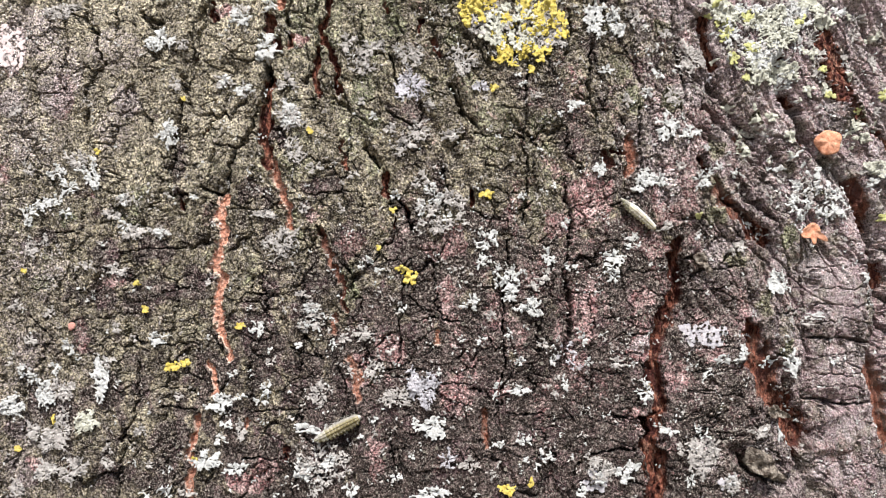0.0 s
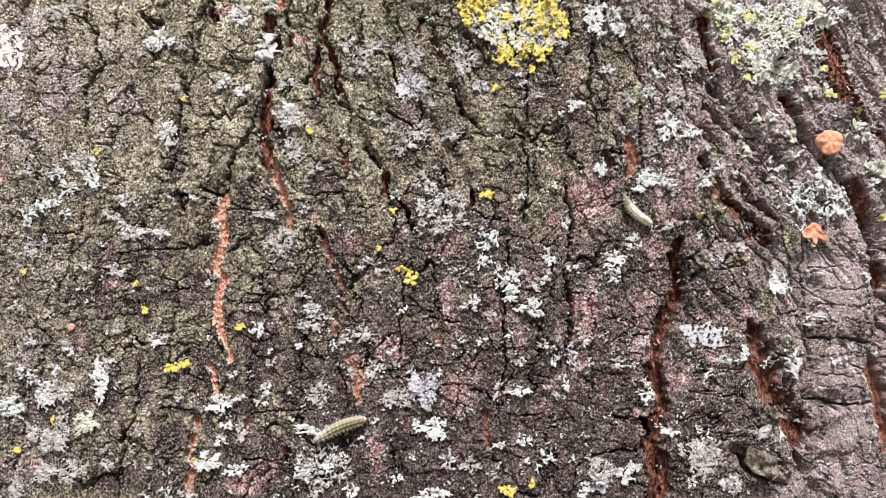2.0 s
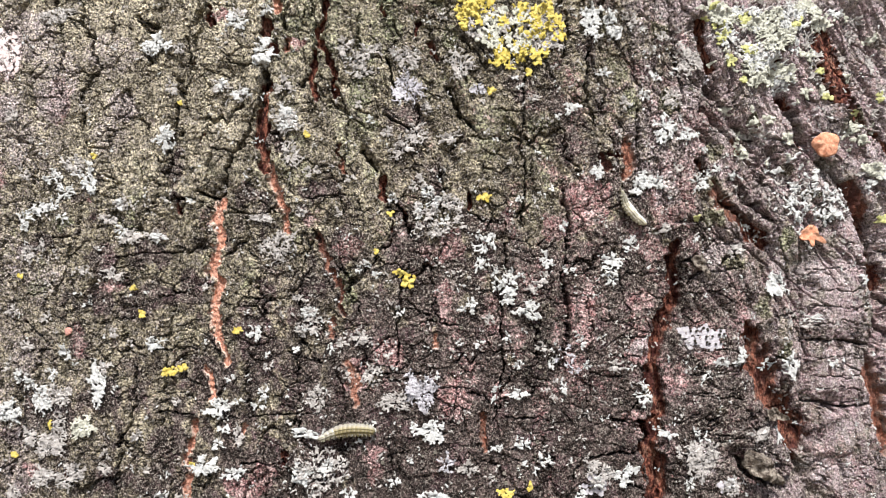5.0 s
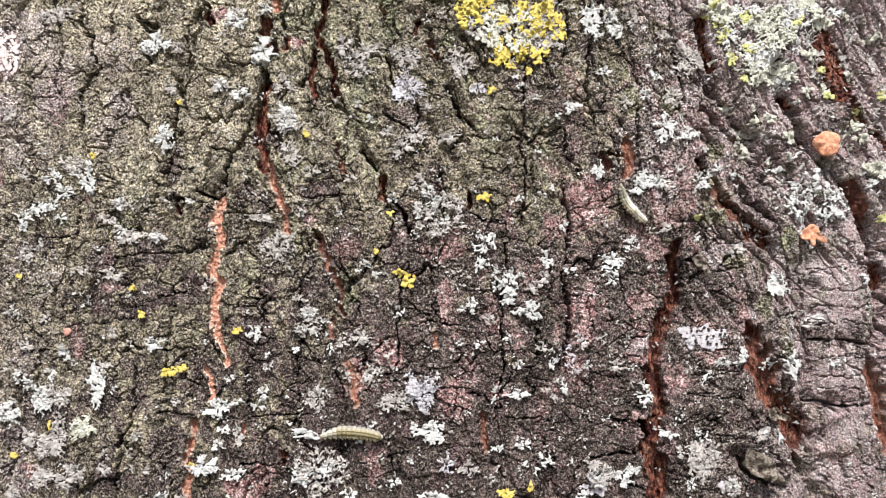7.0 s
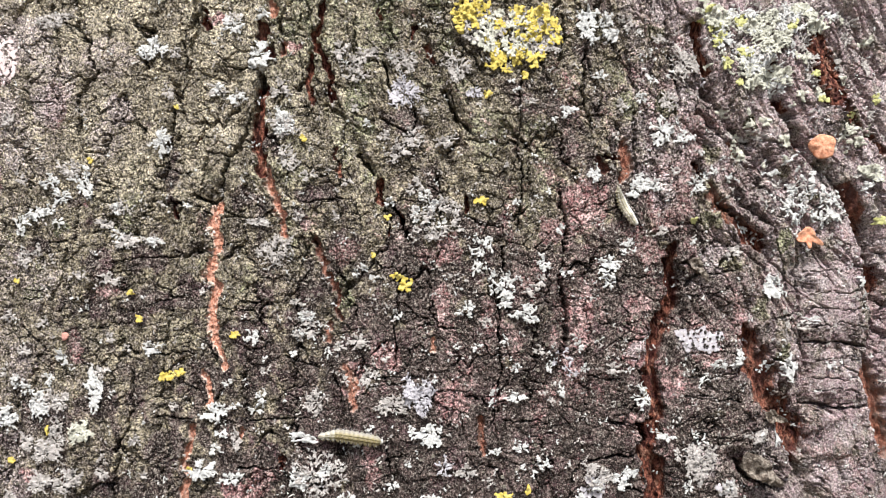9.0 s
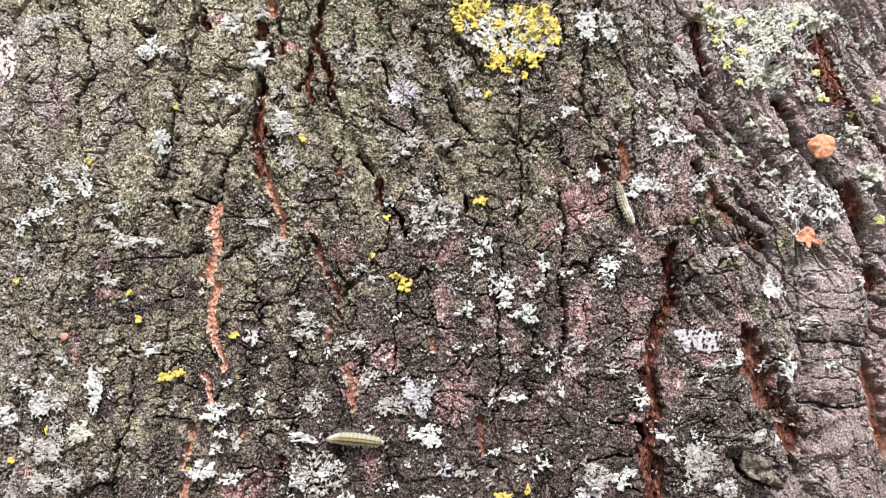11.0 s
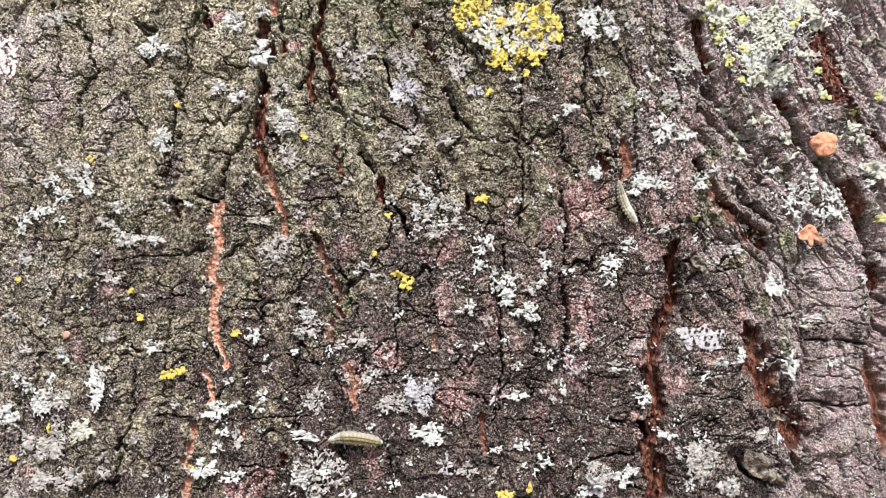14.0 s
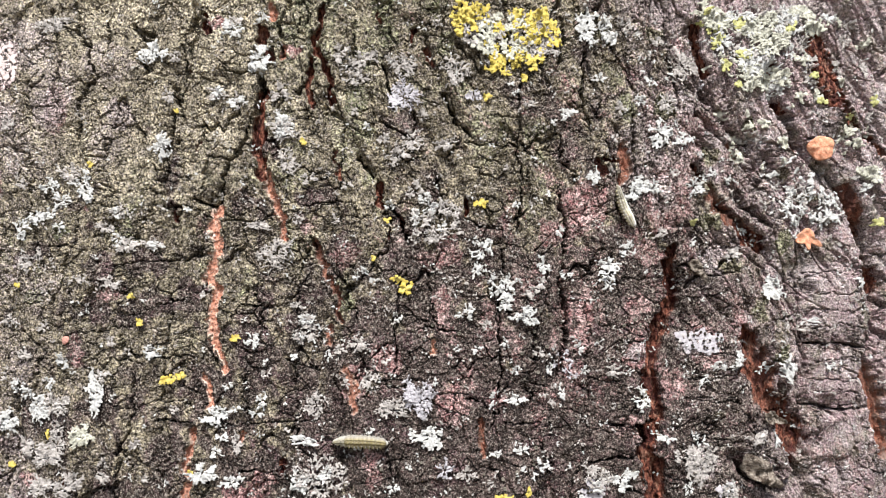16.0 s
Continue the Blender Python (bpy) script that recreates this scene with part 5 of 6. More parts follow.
lichen("grey", 14.6, 41.9, 3.3, 3.3)
lichen("lilac", 18.5, 36.5, 1.8, 1.7)
lichen("grey", -24.8, 29.5, 3.6, 3.3)
lichen("grey", -23.4, 22.1, 3.3, 2.6)
lichen("grey", -25, 37.8, 2.8, 2.3)
lichen("white", 39.1, 32.3, 2.4, 1.4)
lichen("white", 36.5, 30.7, 1.2, 1)
lichen("white", 44.4, 51.5, 3.2, 3.7)
lichen("white", 49.2, 51.6, 2.7, 3.1)
lichen("white", 47.1, 40.7, 1.7, 1)
lichen("white", 57.2, 35.8, 1.4, 1.7)
lichen("white", 61.5, 28.2, 2.6, 3.1)
lichen("white", 67.1, 26.9, 2.8, 1.5)
lichen("grey", 67.8, 44.1, 3.6, 4)
lichen("white", 61.3, 41.7, 4.4, 1.5)
lichen("white", 71.2, 23.6, 1.1, 1.2)
lichen("white", 45.4, 17.9, 1.3, 2.5)
lichen("white", 57.8, 16, 3.8, 2)
lichen("white", 69.8, 15.9, 2.3, 2.2)
lichen("white", 48.7, -1.4, 2.5, 1.6)
lichen("white", 49, -6.3, 2, 2.2)
lichen("white", 53.5, 1.5, 1.7, 1.9)
lichen("white", 91.3, -7.7, 4.3, 3.3)
lichen("white", 80.5, -24.1, 2.8, 2.3)
lichen("white", 74.1, -27.1, 3.2, 1.5)
lichen("green", 93.3, 21, 4.4, 1.5)
lichen("white", 100.4, 12.1, 10.1, 3)
lichen("grey", 94.1, 15.1, 5.6, 2.4)
lichen("green", 117.9, 19.8, 3.9, 2)
lichen("green", 114.5, 29.1, 3.8, 1.5)
lichen("green", 84.2, 52.2, 6.4, 4.8)
lichen("grey", 83.5, 48.2, 5.2, 3.4)
lichen("green", 77.5, 54.6, 3.7, 2.8)
lichen("green", 92.6, 42.0, 3.2, 2.4)
lichen("green", 85.0, 41.6, 3.9, 2.9)
lichen("white", 94.1, 55.6, 4.5, 2.9)
lichen("green", 105.3, 57.8, 3.1, 1.5)
lichen("white", 27.5, -31.8, 2.6, 1.5)
lichen("white", 22.2, -31.8, 1.4, 1.7)
lichen("white", 27.7, -25.5, 1.2, 1.4)
lichen("white", 30.7, -47.3, 2.9, 0.9)
lichen("grey", -19.2, -13.7, 3.1, 1.9)
lichen("white", 0.8, -13.2, 1.3, 1.4)
lichen("white", 9, -27.5, 0.9, 1)
lichen("lilac", 38.2, -25.5, 1.5, 3.8)
lichen("white", 56.5, -32.4, 2.5, 2.4)
lichen("grey", 45.7, -50.5, 3.5, 3.3)
lichen("grey", 70.4, -48.9, 4, 4)
lichen("grey", 77.5, -54.6, 3.2, 2.4)
lichen("white", -4.3, -5, 1.3, 1.1)
lichen("white", -6.4, -2.7, 1, 1)
lichen("grey", 88.8, 37.1, 3.3, 1.6)
lichen("green", 80.5, 22.7, 2.2, 1.3)
lichen("white", -81, 18.1, 2.6, 1.9)
lichen("grey", -88.4, 18.9, 1.9, 1.9)
lichen("grey", -63.4, 11.6, 2.4, 1.9)
lichen("grey", -61, 3.8, 4, 2)
lichen("grey", -54.9, 3.8, 2.3, 1.2)
lichen("grey", -81, -45.1, 4, 2.4)
lichen("green", -72.7, -40.1, 3.8, 2.7)
lichen("grey", -77.2, -52.3, 3.6, 2.4)
lichen("grey", -67, -49.1, 2.3, 1.5)
lichen("white", -90.2, -28.8, 1.3, 2.1)
lichen("white", -76.9, -22.7, 1.5, 2.3)
lichen("grey", -82.4, -15.3, 1.7, 1.5)
lichen("grey", -81.7, 0.1, 3.9, 1.9)
lichen("grey", -19.9, -17.1, 2.9, 1.5)
lichen("grey", -8.3, -19, 2.3, 1.5)
lichen("grey", -5.8, -27.2, 2, 2.8)
lichen("grey", -67, -26.1, 2, 1.4)
lichen("white", 28.7, -43.4, 1.8, 0.9)
lichen("white", 22.2, -44, 1.6, 0.9)
lichen("grey", 51.1, 27.3, 1.3, 1.1)
lichen("grey", -10.9, -27.9, 1.2, 1.3)
lichen("grey", 62, 5.4, 1.4, 1.1)
lichen("white", 37.8, 5.9, 1.4, 1.6)
lichen("white", 97.2, 6.3, 4.1, 1.2)
lichen("white", 94.1, -27, 2.2, 3.5)
lichen("white", 88.8, -26.8, 1.8, 1.6)
lichen("grey", 95.7, -16.1, 2.9, 4.1)
lichen("white", 90.3, -43, 1.5, 2.7)
lichen("grey", 35.2, -30.6, 1.3, 2.8)
lichen("white", 115.3, -6.8, 2.7, 1.4)
lichen("white", 28, 12.2, 1.1, 1)
lichen("white", 41.7, -55.2, 1.8, 1.6)
lichen("grey", 15.9, -48.3, 2.3, 1.8)
lichen("lilac", 11, -47.3, 1.8, 2)
lichen("grey", -29.6, 1.4, 1.5, 1.5)
lichen("white", -39.5, -39.8, 1.9, 1)
lichen("white", -40.2, -43, 2.1, 1.6)
lichen("grey", -35.5, -40.9, 1.4, 2.6)
lichen("white", -55, -57, 2.8, 1.3)
lichen("grey", 4.4, 26.9, 2.8, 2.5)
lichen("grey", 1.2, 23, 3.1, 2.3)
lichen("grey", 12, 25.6, 2.6, 1.5)
lichen("grey", -48.9, 46.7, 1.7, 1.6)
lichen("grey", 63.3, 35.5, 2.5, 2.6)
lichen("grey", 52.4, 33.9, 1.9, 1.9)
lichen("green", 92.3, 51.1, 2.2, 1.3)
lichen("grey", 100.4, 46.5, 2.5, 1.9)
lichen("green", 94.4, 27.2, 2.8, 1.4)
lichen("green", 85.7, 32.3, 3.3, 1.6)
lichen("grey", 80.5, 14.8, 2.7, 1.3)
lichen("white", 77.5, 18.4, 2.1, 1)
lichen("grey", 88, 11.9, 3.1, 1.3)
lichen("green", 110.2, 26.1, 3, 1.2)
lichen("white", 120.6, 38.7, 1.4, 1.4)
lichen("green", 111.1, 57.2, 1.7, 1.4)
lichen("white", 83.5, 5.5, 1.7, 1)
lichen("grey", 79, 0.1, 2.7, 1.6)
lichen("white", 69, 2.8, 1.4, 0.8)
lichen("white", 57.8, -19.4, 1.4, 1.1)
lichen("white", 106.9, -27.4, 2.7, 1.1)
lichen("grey", 110.2, -10.9, 3.4, 1.4)
lichen("white", 100.4, -16.2, 1.6, 1.1)
lichen("grey", 63.3, 18.5, 3.1, 1.3)
lichen("white", 43.1, -25.7, 1.3, 1.3)
lichen("grey", 49.7, -25.8, 2.1, 1.6)
lichen("white", 41.7, -20.5, 1, 1.6)
lichen("white", 62, -41.7, 2, 1.1)
lichen("white", 69, -41.9, 1.4, 1.4)
lichen("grey", 83.5, -42.6, 3, 1.6)
lichen("grey", 32.6, -21.6, 1.9, 1.3)
lichen("white", 18.5, -20.3, 1.5, 1.2)
lichen("grey", 20.9, -15.2, 1.6, 1.3)
lichen("white", 24.8, -19, 1, 1.3)
lichen("white", 14, -20.3, 1, 1)
lichen("grey", 31.3, -7.6, 2.1, 1.5)
lichen("white", 22.2, -5, 1.3, 1.5)
lichen("grey", 62, 49.8, 2, 1.8)
lichen("grey", 53.8, 53.3, 2.1, 1.9)
lichen("white", 35.2, -25.6, 0.9, 1.6)
lichen("white", 37.8, -30.7, 1.1, 1.8)
lichen("green", 79.0, 45.3, 4.2, 2.9)
lichen("white", 86.5, 45.7, 5.3, 3.4)
lichen("green", 94.1, 39.3, 4.1, 4.1, 0.6)
lichen("grey", 89.5, 56.6, 5.5, 2.9)
lichen("green", 88.0, 51.2, 3.2, 2.0)
lichen("grey", -87.8, -42.8, 3.4, 2.1)
lichen("grey", -78.7, -42.4, 2.7, 2.7)
lichen("grey", -74.2, -50.1, 2.9, 2.1)
lichen("grey", -83.2, -52, 3.7, 2.2)
lichen("grey", -67, -45.8, 1.7, 1.5)
lichen("grey", -58.5, -41.6, 1.7, 1.3)
lichen("grey", -92.5, -56.6, 2.6, 1.9)
lichen("grey", -57.1, -49.3, 1.4, 1.1)
lichen("grey", -48.9, -55.8, 1.9, 1.1)
lichen("grey", -87.8, -21.4, 1.9, 1.3)
lichen("grey", -94.2, -26.9, 1.6, 1.4)
lichen("grey", -61.3, -20.8, 1.4, 1.1)
lichen("grey", -50.3, -33.5, 1.4, 0.8)
lichen("grey", -65.5, -18.2, 1.5, 1.1)
lichen("grey", -87.8, 0.1, 2.8, 1.9)
lichen("grey", -72.7, -3.8, 2.1, 1.3)
lichen("grey", -92.5, -13.4, 2, 1.4)
lichen("grey", -65.5, -5.1, 2.9, 1.5)
lichen("grey", -92.5, 32.6, 2.2, 1.6)
lichen("grey", -67, 8, 2, 1.5)
lichen("grey", -43.5, -7.6, 1, 1)
lichen("white", -28.9, -22.9, 0.8, 0.8)
lichen("white", -37.5, -28.1, 1.2, 0.9)
lichen("white", -22.5, -21.6, 1.1, 0.8)
lichen("grey", -28.9, -25.5, 1.5, 1.3)
lichen("white", -35.5, -33.2, 1.8, 0.8)
lichen("white", 3.1, -46.3, 0.8, 0.6)
lichen("white", -5.1, -38.1, 1, 0.8)
lichen("white", -8.3, -41.9, 0.9, 0.6)
lichen("grey", -2, -22.8, 1.3, 1)
lichen("white", -14.8, -21.6, 1, 1.3)
lichen("grey", -12.2, -20.3, 1.8, 1)
lichen("white", 14.6, -12.6, 0.8, 1)
lichen("white", -8.3, -3.7, 0.9, 1)
lichen("grey", -21.2, -10.1, 1.6, 1)
lichen("white", 27.5, -13.3, 1.3, 0.8)
lichen("white", 39.1, -3.8, 1.4, 1)
lichen("grey", -30.3, 7.9, 2.6, 1.3)
lichen("grey", -18.6, 18, 2.1, 1.3)
lichen("grey", -10.3, 16.7, 1.3, 1)
lichen("grey", -21.2, 9.1, 1.8, 1.3)
lichen("white", 6.9, 14.1, 1.8, 1.5)
lichen("grey", -2, 26.8, 2, 1.3)
lichen("grey", 6.9, 32, 1.5, 1.3)
lichen("grey", -8.3, 33.2, 1.3, 1)
lichen("white", -5.8, 29.4, 1, 1.3)
lichen("grey", -35.5, 54, 1.8, 1.3)
lichen("grey", 31.3, 34.7, 1.3, 1)
lichen("white", 26.8, 39.1, 0.8, 0.6)
lichen("yellow", -49.5, 34.4, 0.6, 0.5)
lichen("yellow", -19.6, 26.5, 0.7, 0.6)
lichen("yellow", -69.8, 22.7, 0.8, 0.5)
lichen("yellow", -90, -5.2, 0.8, 0.7)
lichen("yellow", -60.2, -7.7, 1, 0.7)
lichen("yellow", -58, -13.8, 0.8, 0.9)
lichen("yellow", -35.5, -17.5, 1.1, 0.8)
lichen("yellow", -51.3, -26.8, 1.7, 1.3)
lichen("yellow", -48.6, -26, 1.4, 0.8)
lichen("yellow", -1.3, 8.8, 0.8, 0.8)
lichen("yellow", -4.4, 0.4, 0.6, 0.6)
lichen("yellow", 2.7, -6.5, 1.5, 1.8)
lichen("yellow", 0.8, -4.5, 1, 0.8)
lichen("yellow", 24.2, -53.8, 1.8, 1.2)
lichen("yellow", 29.7, -52.4, 0.5, 1.2)
lichen("lime", 69.2, 7.6, 0.7, 0.8)
lichen("yellow", -81, -39.5, 0.9, 0.9)
lichen("yellow", -92.9, -47.8, 0.6, 0.7)
lichen("yellow", 19.5, 12.3, 1.3, 1)
lichen("yellow", 21.2, 36.1, 0.9, 0.8)
lichen("yellow", 30, 40.5, 0.7, 0.8)
lichen("lime", 78.6, 44.7, 1.3, 1.6)
lichen("lime", 102, 43.2, 1.5, 1.1)
lichen("lime", 104.2, 37.1, 2, 1)
lichen("lime", 112.3, 33.4, 1, 0.8)
lichen("lime", 120.3, 7.9, 1.6, 1.1)
lichen("lime", 81.7, 40.4, 1.2, 0.8)
lichen("yellow", -46.8, -48, 0.6, 0.5)
lichen("green", 74.7, 56.3, 3.2, 2.7)
lichen("green", 76.9, 55.2, 2.7, 2.1)
lichen("white", 82.0, 56.8, 3.1, 1.9)
lichen("green", 85.7, 53.1, 3.9, 2.7)
lichen("white", 77.5, 50.3, 2.7, 2.1)
lichen("green", 89.5, 49.2, 2.8, 1.9)
lichen("green", 93.3, 51.5, 2.2, 2.1)
lichen("white", 94.9, 48.2, 1.9, 2.4)
lichen("green", 98.0, 47.0, 2.0, 1.4)
lichen("green", 102.0, 54.8, 2.3, 3.0)
lichen("white", 106.6, 57.9, 2.7, 1.6)
lichen("green", 84.2, 45.0, 3.3, 1.3)
lichen("green", 88.3, 41.7, 1.8, 2.8)
lichen("white", 92.6, 41.3, 2.2, 2.1)
lichen("green", 96.5, 39.5, 2.9, 1.4)
lichen("grey", 100.4, 41.7, 2.2, 1.4)
lichen("green", 102.9, 38.5, 1.9, 1.4)
lichen("grey", 94.9, 56.3, 2.9, 2.7)
lichen("green", 98.8, 58.0, 3.8, 1.9)
lichen("green", 90.3, 55.4, 2.8, 3.0)
lichen("white", 72.5, 18, 1.1, 1.5)
lichen("white", 74.7, 19.3, 1.4, 1.4)
lichen("green", 88.8, 31.3, 1.8, 0.9)
lichen("white", 94.9, 35.4, 1.2, 1.1)
lichen("green", 81.7, 27.5, 1.8, 1.3)
lichen("green", 82.8, 23.9, 1.2, 1.6)
lichen("green", 80.5, 24.7, 1.2, 1)
lichen("green", 111.1, 29.9, 2.4, 1.4)
lichen("green", 112.8, 27.2, 2, 1.2)
lichen("white", 118.8, 19.1, 2.5, 1.6)
lichen("white", 116.2, 16.1, 2, 1.1)
lichen("grey", 115.3, 19.6, 2.8, 1.4)
lichen("white", 96.5, 19.1, 4.2, 0.9)
lichen("green", 100.4, 20.4, 2.2, 0.8)
lichen("grey", 100.4, 14.5, 6.3, 1.7)
lichen("white", 95.7, 13, 3.4, 1.1)
lichen("white", 105.3, 12.5, 3.6, 1.3)
lichen("white", 108.6, 9.8, 4, 1.6)
lichen("green", 77.5, 33.3, 2.1, 1.3)
lichen("grey", 85.7, 28.2, 3.6, 1.9)
lichen("grey", 79, 28, 2.4, 1.3)
lichen("grey", 68.3, -47.2, 2.8, 3.4)
lichen("white", 77.5, -53.6, 2.3, 1.6)
lichen("grey", 73.5, -46.1, 2, 2.4)
lichen("white", 67.6, -53.7, 1.7, 1.8)
lichen("white", 71.1, -43.4, 1.5, 1.4)
lichen("grey", 64.8, -45.7, 1.7, 1.8)
lichen("green", 25.5, 50, 6.2, 5.6, 3)
lichen("grey", 20.9, 51.2, 4.6, 4, 3)
lichen("grey", 31.3, 50.1, 4.4, 4.6, 3)
lichen("yellow", 16.5, 52.4, 1.8, 3.8, 3)
lichen("yellow", 19.7, 54.4, 2.8, 2, 3)
lichen("yellow", 16.5, 55.6, 2.1, 1.5, 3)
lichen("yellow", 25.5, 43.2, 2.6, 1.5, 3)
lichen("yellow", 24.8, 45.5, 2.9, 1.5, 3)
lichen("yellow", 32, 46.9, 1.9, 2.8, 3)
lichen("yellow", 33.6, 52.7, 2.8, 2.6, 3)
lichen("yellow", 35.9, 50.2, 1.9, 2.1, 3)
lichen("yellow", 30, 53.9, 2.3, 2.1, 3)
lichen("yellow", 24.8, 51.3, 1.8, 1.8, 3)
lichen("yellow", 28, 45.6, 1.8, 1.8, 3)
lichen("yellow", 22.2, 47.3, 1.6, 1.5, 3)
lichen("yellow", 32, 43.1, 1.2, 1.2, 3)
lichen("yellow", 28.7, 49.4, 1.6, 1.5, 3)
lichen("grey", 34.5, 48.2, 3.1, 2.6)
lichen("grey", 36.5, 49, 1.8, 1.8)
lichen("lime", 73.9, 55.4, 1.4, 2.1)
lichen("lime", 76.5, 50.5, 2, 1.6)
lichen("lime", 75.4, 53.4, 1.4, 1.4)
lichen("lime", 83.5, 47.6, 2, 1)
lichen("lime", 95.7, 54.6, 1.6, 1.4)
lichen("lime", 82, 54.8, 1.5, 1)
lichen("grey", 112.8, 52.9, 2.0, 1.9)
lichen("grey", 117.1, 46.2, 1.7, 2.2)
lichen("green", 119.2, 52.5, 1.6, 1.2)
lichen("lime", 119.9, 38.0, 1.2, 1.0)
lichen("grey", 115.4, 57.2, 1.8, 1.4)
lichen("grey", 110.2, 45.8, 1.7, 2.0)
lichen("green", 111.1, 42.4, 1.4, 1.1)
lichen("grey", 118.8, 33.7, 1.6, 1.6)


def spotted_lichen(u, v, ru, rv, dots, material=CHALK_CRUST, label="chalk-white crust lichen dotted with black discs", lump=1.2, holes=-0.3):
    """A chalky crust, some with black fruiting discs in it."""
    COUNT[0] += 1
    rng = random.Random(COUNT[0] * 7 + 1)
    discs = []
    for i in range(int(12 * ru * rv)):
        r, a = math.sqrt(rng.random()), rng.uniform(0, 2 * math.pi)
        if r > 0.8 + 0.5 * math.sin(3 * a + u) * math.sin(2 * a):
            continue
        du, dv = math.cos(a) * r * ru, math.sin(a) * r * rv
        if float(grain(np.array([du / 1.6 + u]), np.array([dv / 2.2]), 331)[0]) < holes + 0.5 * (r - 0.6):
            continue
        discs.append((u + math.cos(a) * r * ru, v + math.sin(a) * r * rv, rng.uniform(0.25, 0.45) * lump, rng.uniform(0.02, 0.06), i % 6))
    at = on_trunk(u, v, sample(LIE, u, v))
    root = tagged(new("crust_lichen"), label, "lichen")
    root.empty_display_size, root.location = 0.003, at
    for verts, faces in thallus(discs, 0.1, COUNT[0] * 3, 0.05).values():
        bark_object("crust", verts, faces, material, root, at, 0.8)
    for _ in range(dots):
        r, a = math.sqrt(rng.random()) * 0.85, rng.uniform(0, 2 * math.pi)
        du, dv = u + math.cos(a) * r * ru, v + math.sin(a) * r * rv
        bm = bmesh.new()
        bmesh.ops.create_uvsphere(bm, u_segments=10, v_segments=6, radius=1, matrix=Matrix.Diagonal((0.34 * MM, 0.3 * MM, 0.2 * MM, 1)))
        dot = part("black_disc", bm, PLAIN_DARK, root, "black fruiting disc")
        dot.matrix_basis = Matrix.Translation(root.location).inverted() @ frame_on_bark(du, dv, 0.28, 1, 0)


spotted_lichen(-93.8, 48.1, 4.8, 6.5, 0, PINK_CRUST, "smooth pinkish-white crust lichen on the bark", 1.1, -0.3)
spotted_lichen(71.1, -19.4, 6.1, 3.5, 22, holes=-0.75)
spotted_lichen(77.5, -54.6, 3.2, 2.1, 3)
spotted_lichen(44.4, -52.8, 3.4, 2.9, 4)


def flecks():
    """Lichen crumbs too many to count, thickest over the middle and the root."""
    rng = random.Random(77)
    for material, name, total, label in ((WHITE_LICHEN, "white_lichen_crumbs", 1500, "scattered crumbs of white lichen on the bark"), (GREY_LICHEN, "grey_lichen_crumbs", 2200, "scattered crumbs of grey lichen on the bark")):
        places, faces, base = [], [], 0
        for n in range(total):
            u, v = rng.uniform(-100, 124), rng.uniform(-64, 64)
            if rng.random() > 0.45 + 0.55 * float(smooth(np.array(u), -60, 20)) or float(grain(np.array([u / 7]), np.array([v / 9]), 301)[0]) < rng.uniform(-0.5, 0.5):
                continue
            discs = []
            for _ in range(rng.choice((1, 2, 3, 4))):
                grow(rng, discs, 0, u + rng.gauss(0, 0.4), v + rng.gauss(0, 0.4), rng.uniform(0, 6.28), rng.uniform(0.25, 0.9), rng.uniform(0.08, 0.13), 1, rng.uniform(0.05, 0.25), (1, 1))
            for verts, quads in thallus(discs, 0.12, n, 0.07).values():
                places.append(verts)
                faces += [[i + base for i in q] for q in quads]
                base += len(verts)
        tagged(bark_object(name, np.concatenate(places), faces, material, None, (0, 0, 0)), label, "lichen", kind="stuff")


flecks()


def tiny_cups():
    """Ring-shaped fruiting cups about a millimetre across, thickest on the smooth plates."""
    rng = random.Random(91)
    verts, faces = [], []
    profile = ((0.0, -0.02), (0.45, -0.03), (0.72, 0.16), (0.9, 0.17), (1.12, -0.15))
    for _ in range(900):
        u, v = rng.uniform(-95, 75), rng.uniform(-58, 40)
        if float(grain(np.array([u / 12]), np.array([v / 11]), 341)[0]) < rng.uniform(-0.1, 0.6):
            continue
        if float(sample(INNER, u, v)) > 0.02 or float(sample(PINKISH, u, v)) > 0.8:
            continue
        r, n, base = rng.uniform(0.22, 0.42), 9, len(verts)
        for reach, up in profile:
            for i in range(n):
                a = 2 * math.pi * i / n
                verts.append((u + r * reach * math.cos(a), v + r * reach * math.sin(a), up * r / 0.5 + 0.05))
        for k in range(len(profile) - 1):
            for i in range(n):
                j = (i + 1) % n
                p, q = base + k * n, base + (k + 1) * n
                faces.append((p + i, q + i, q + j, p + j))
    tagged(bark_object("cup_lichens", verts, faces, CUP_RIM, None, (0, 0, 0), 0.1), "tiny grey ring-shaped cup lichens scattered on the bark", "lichen", kind="stuff")


tiny_cups()


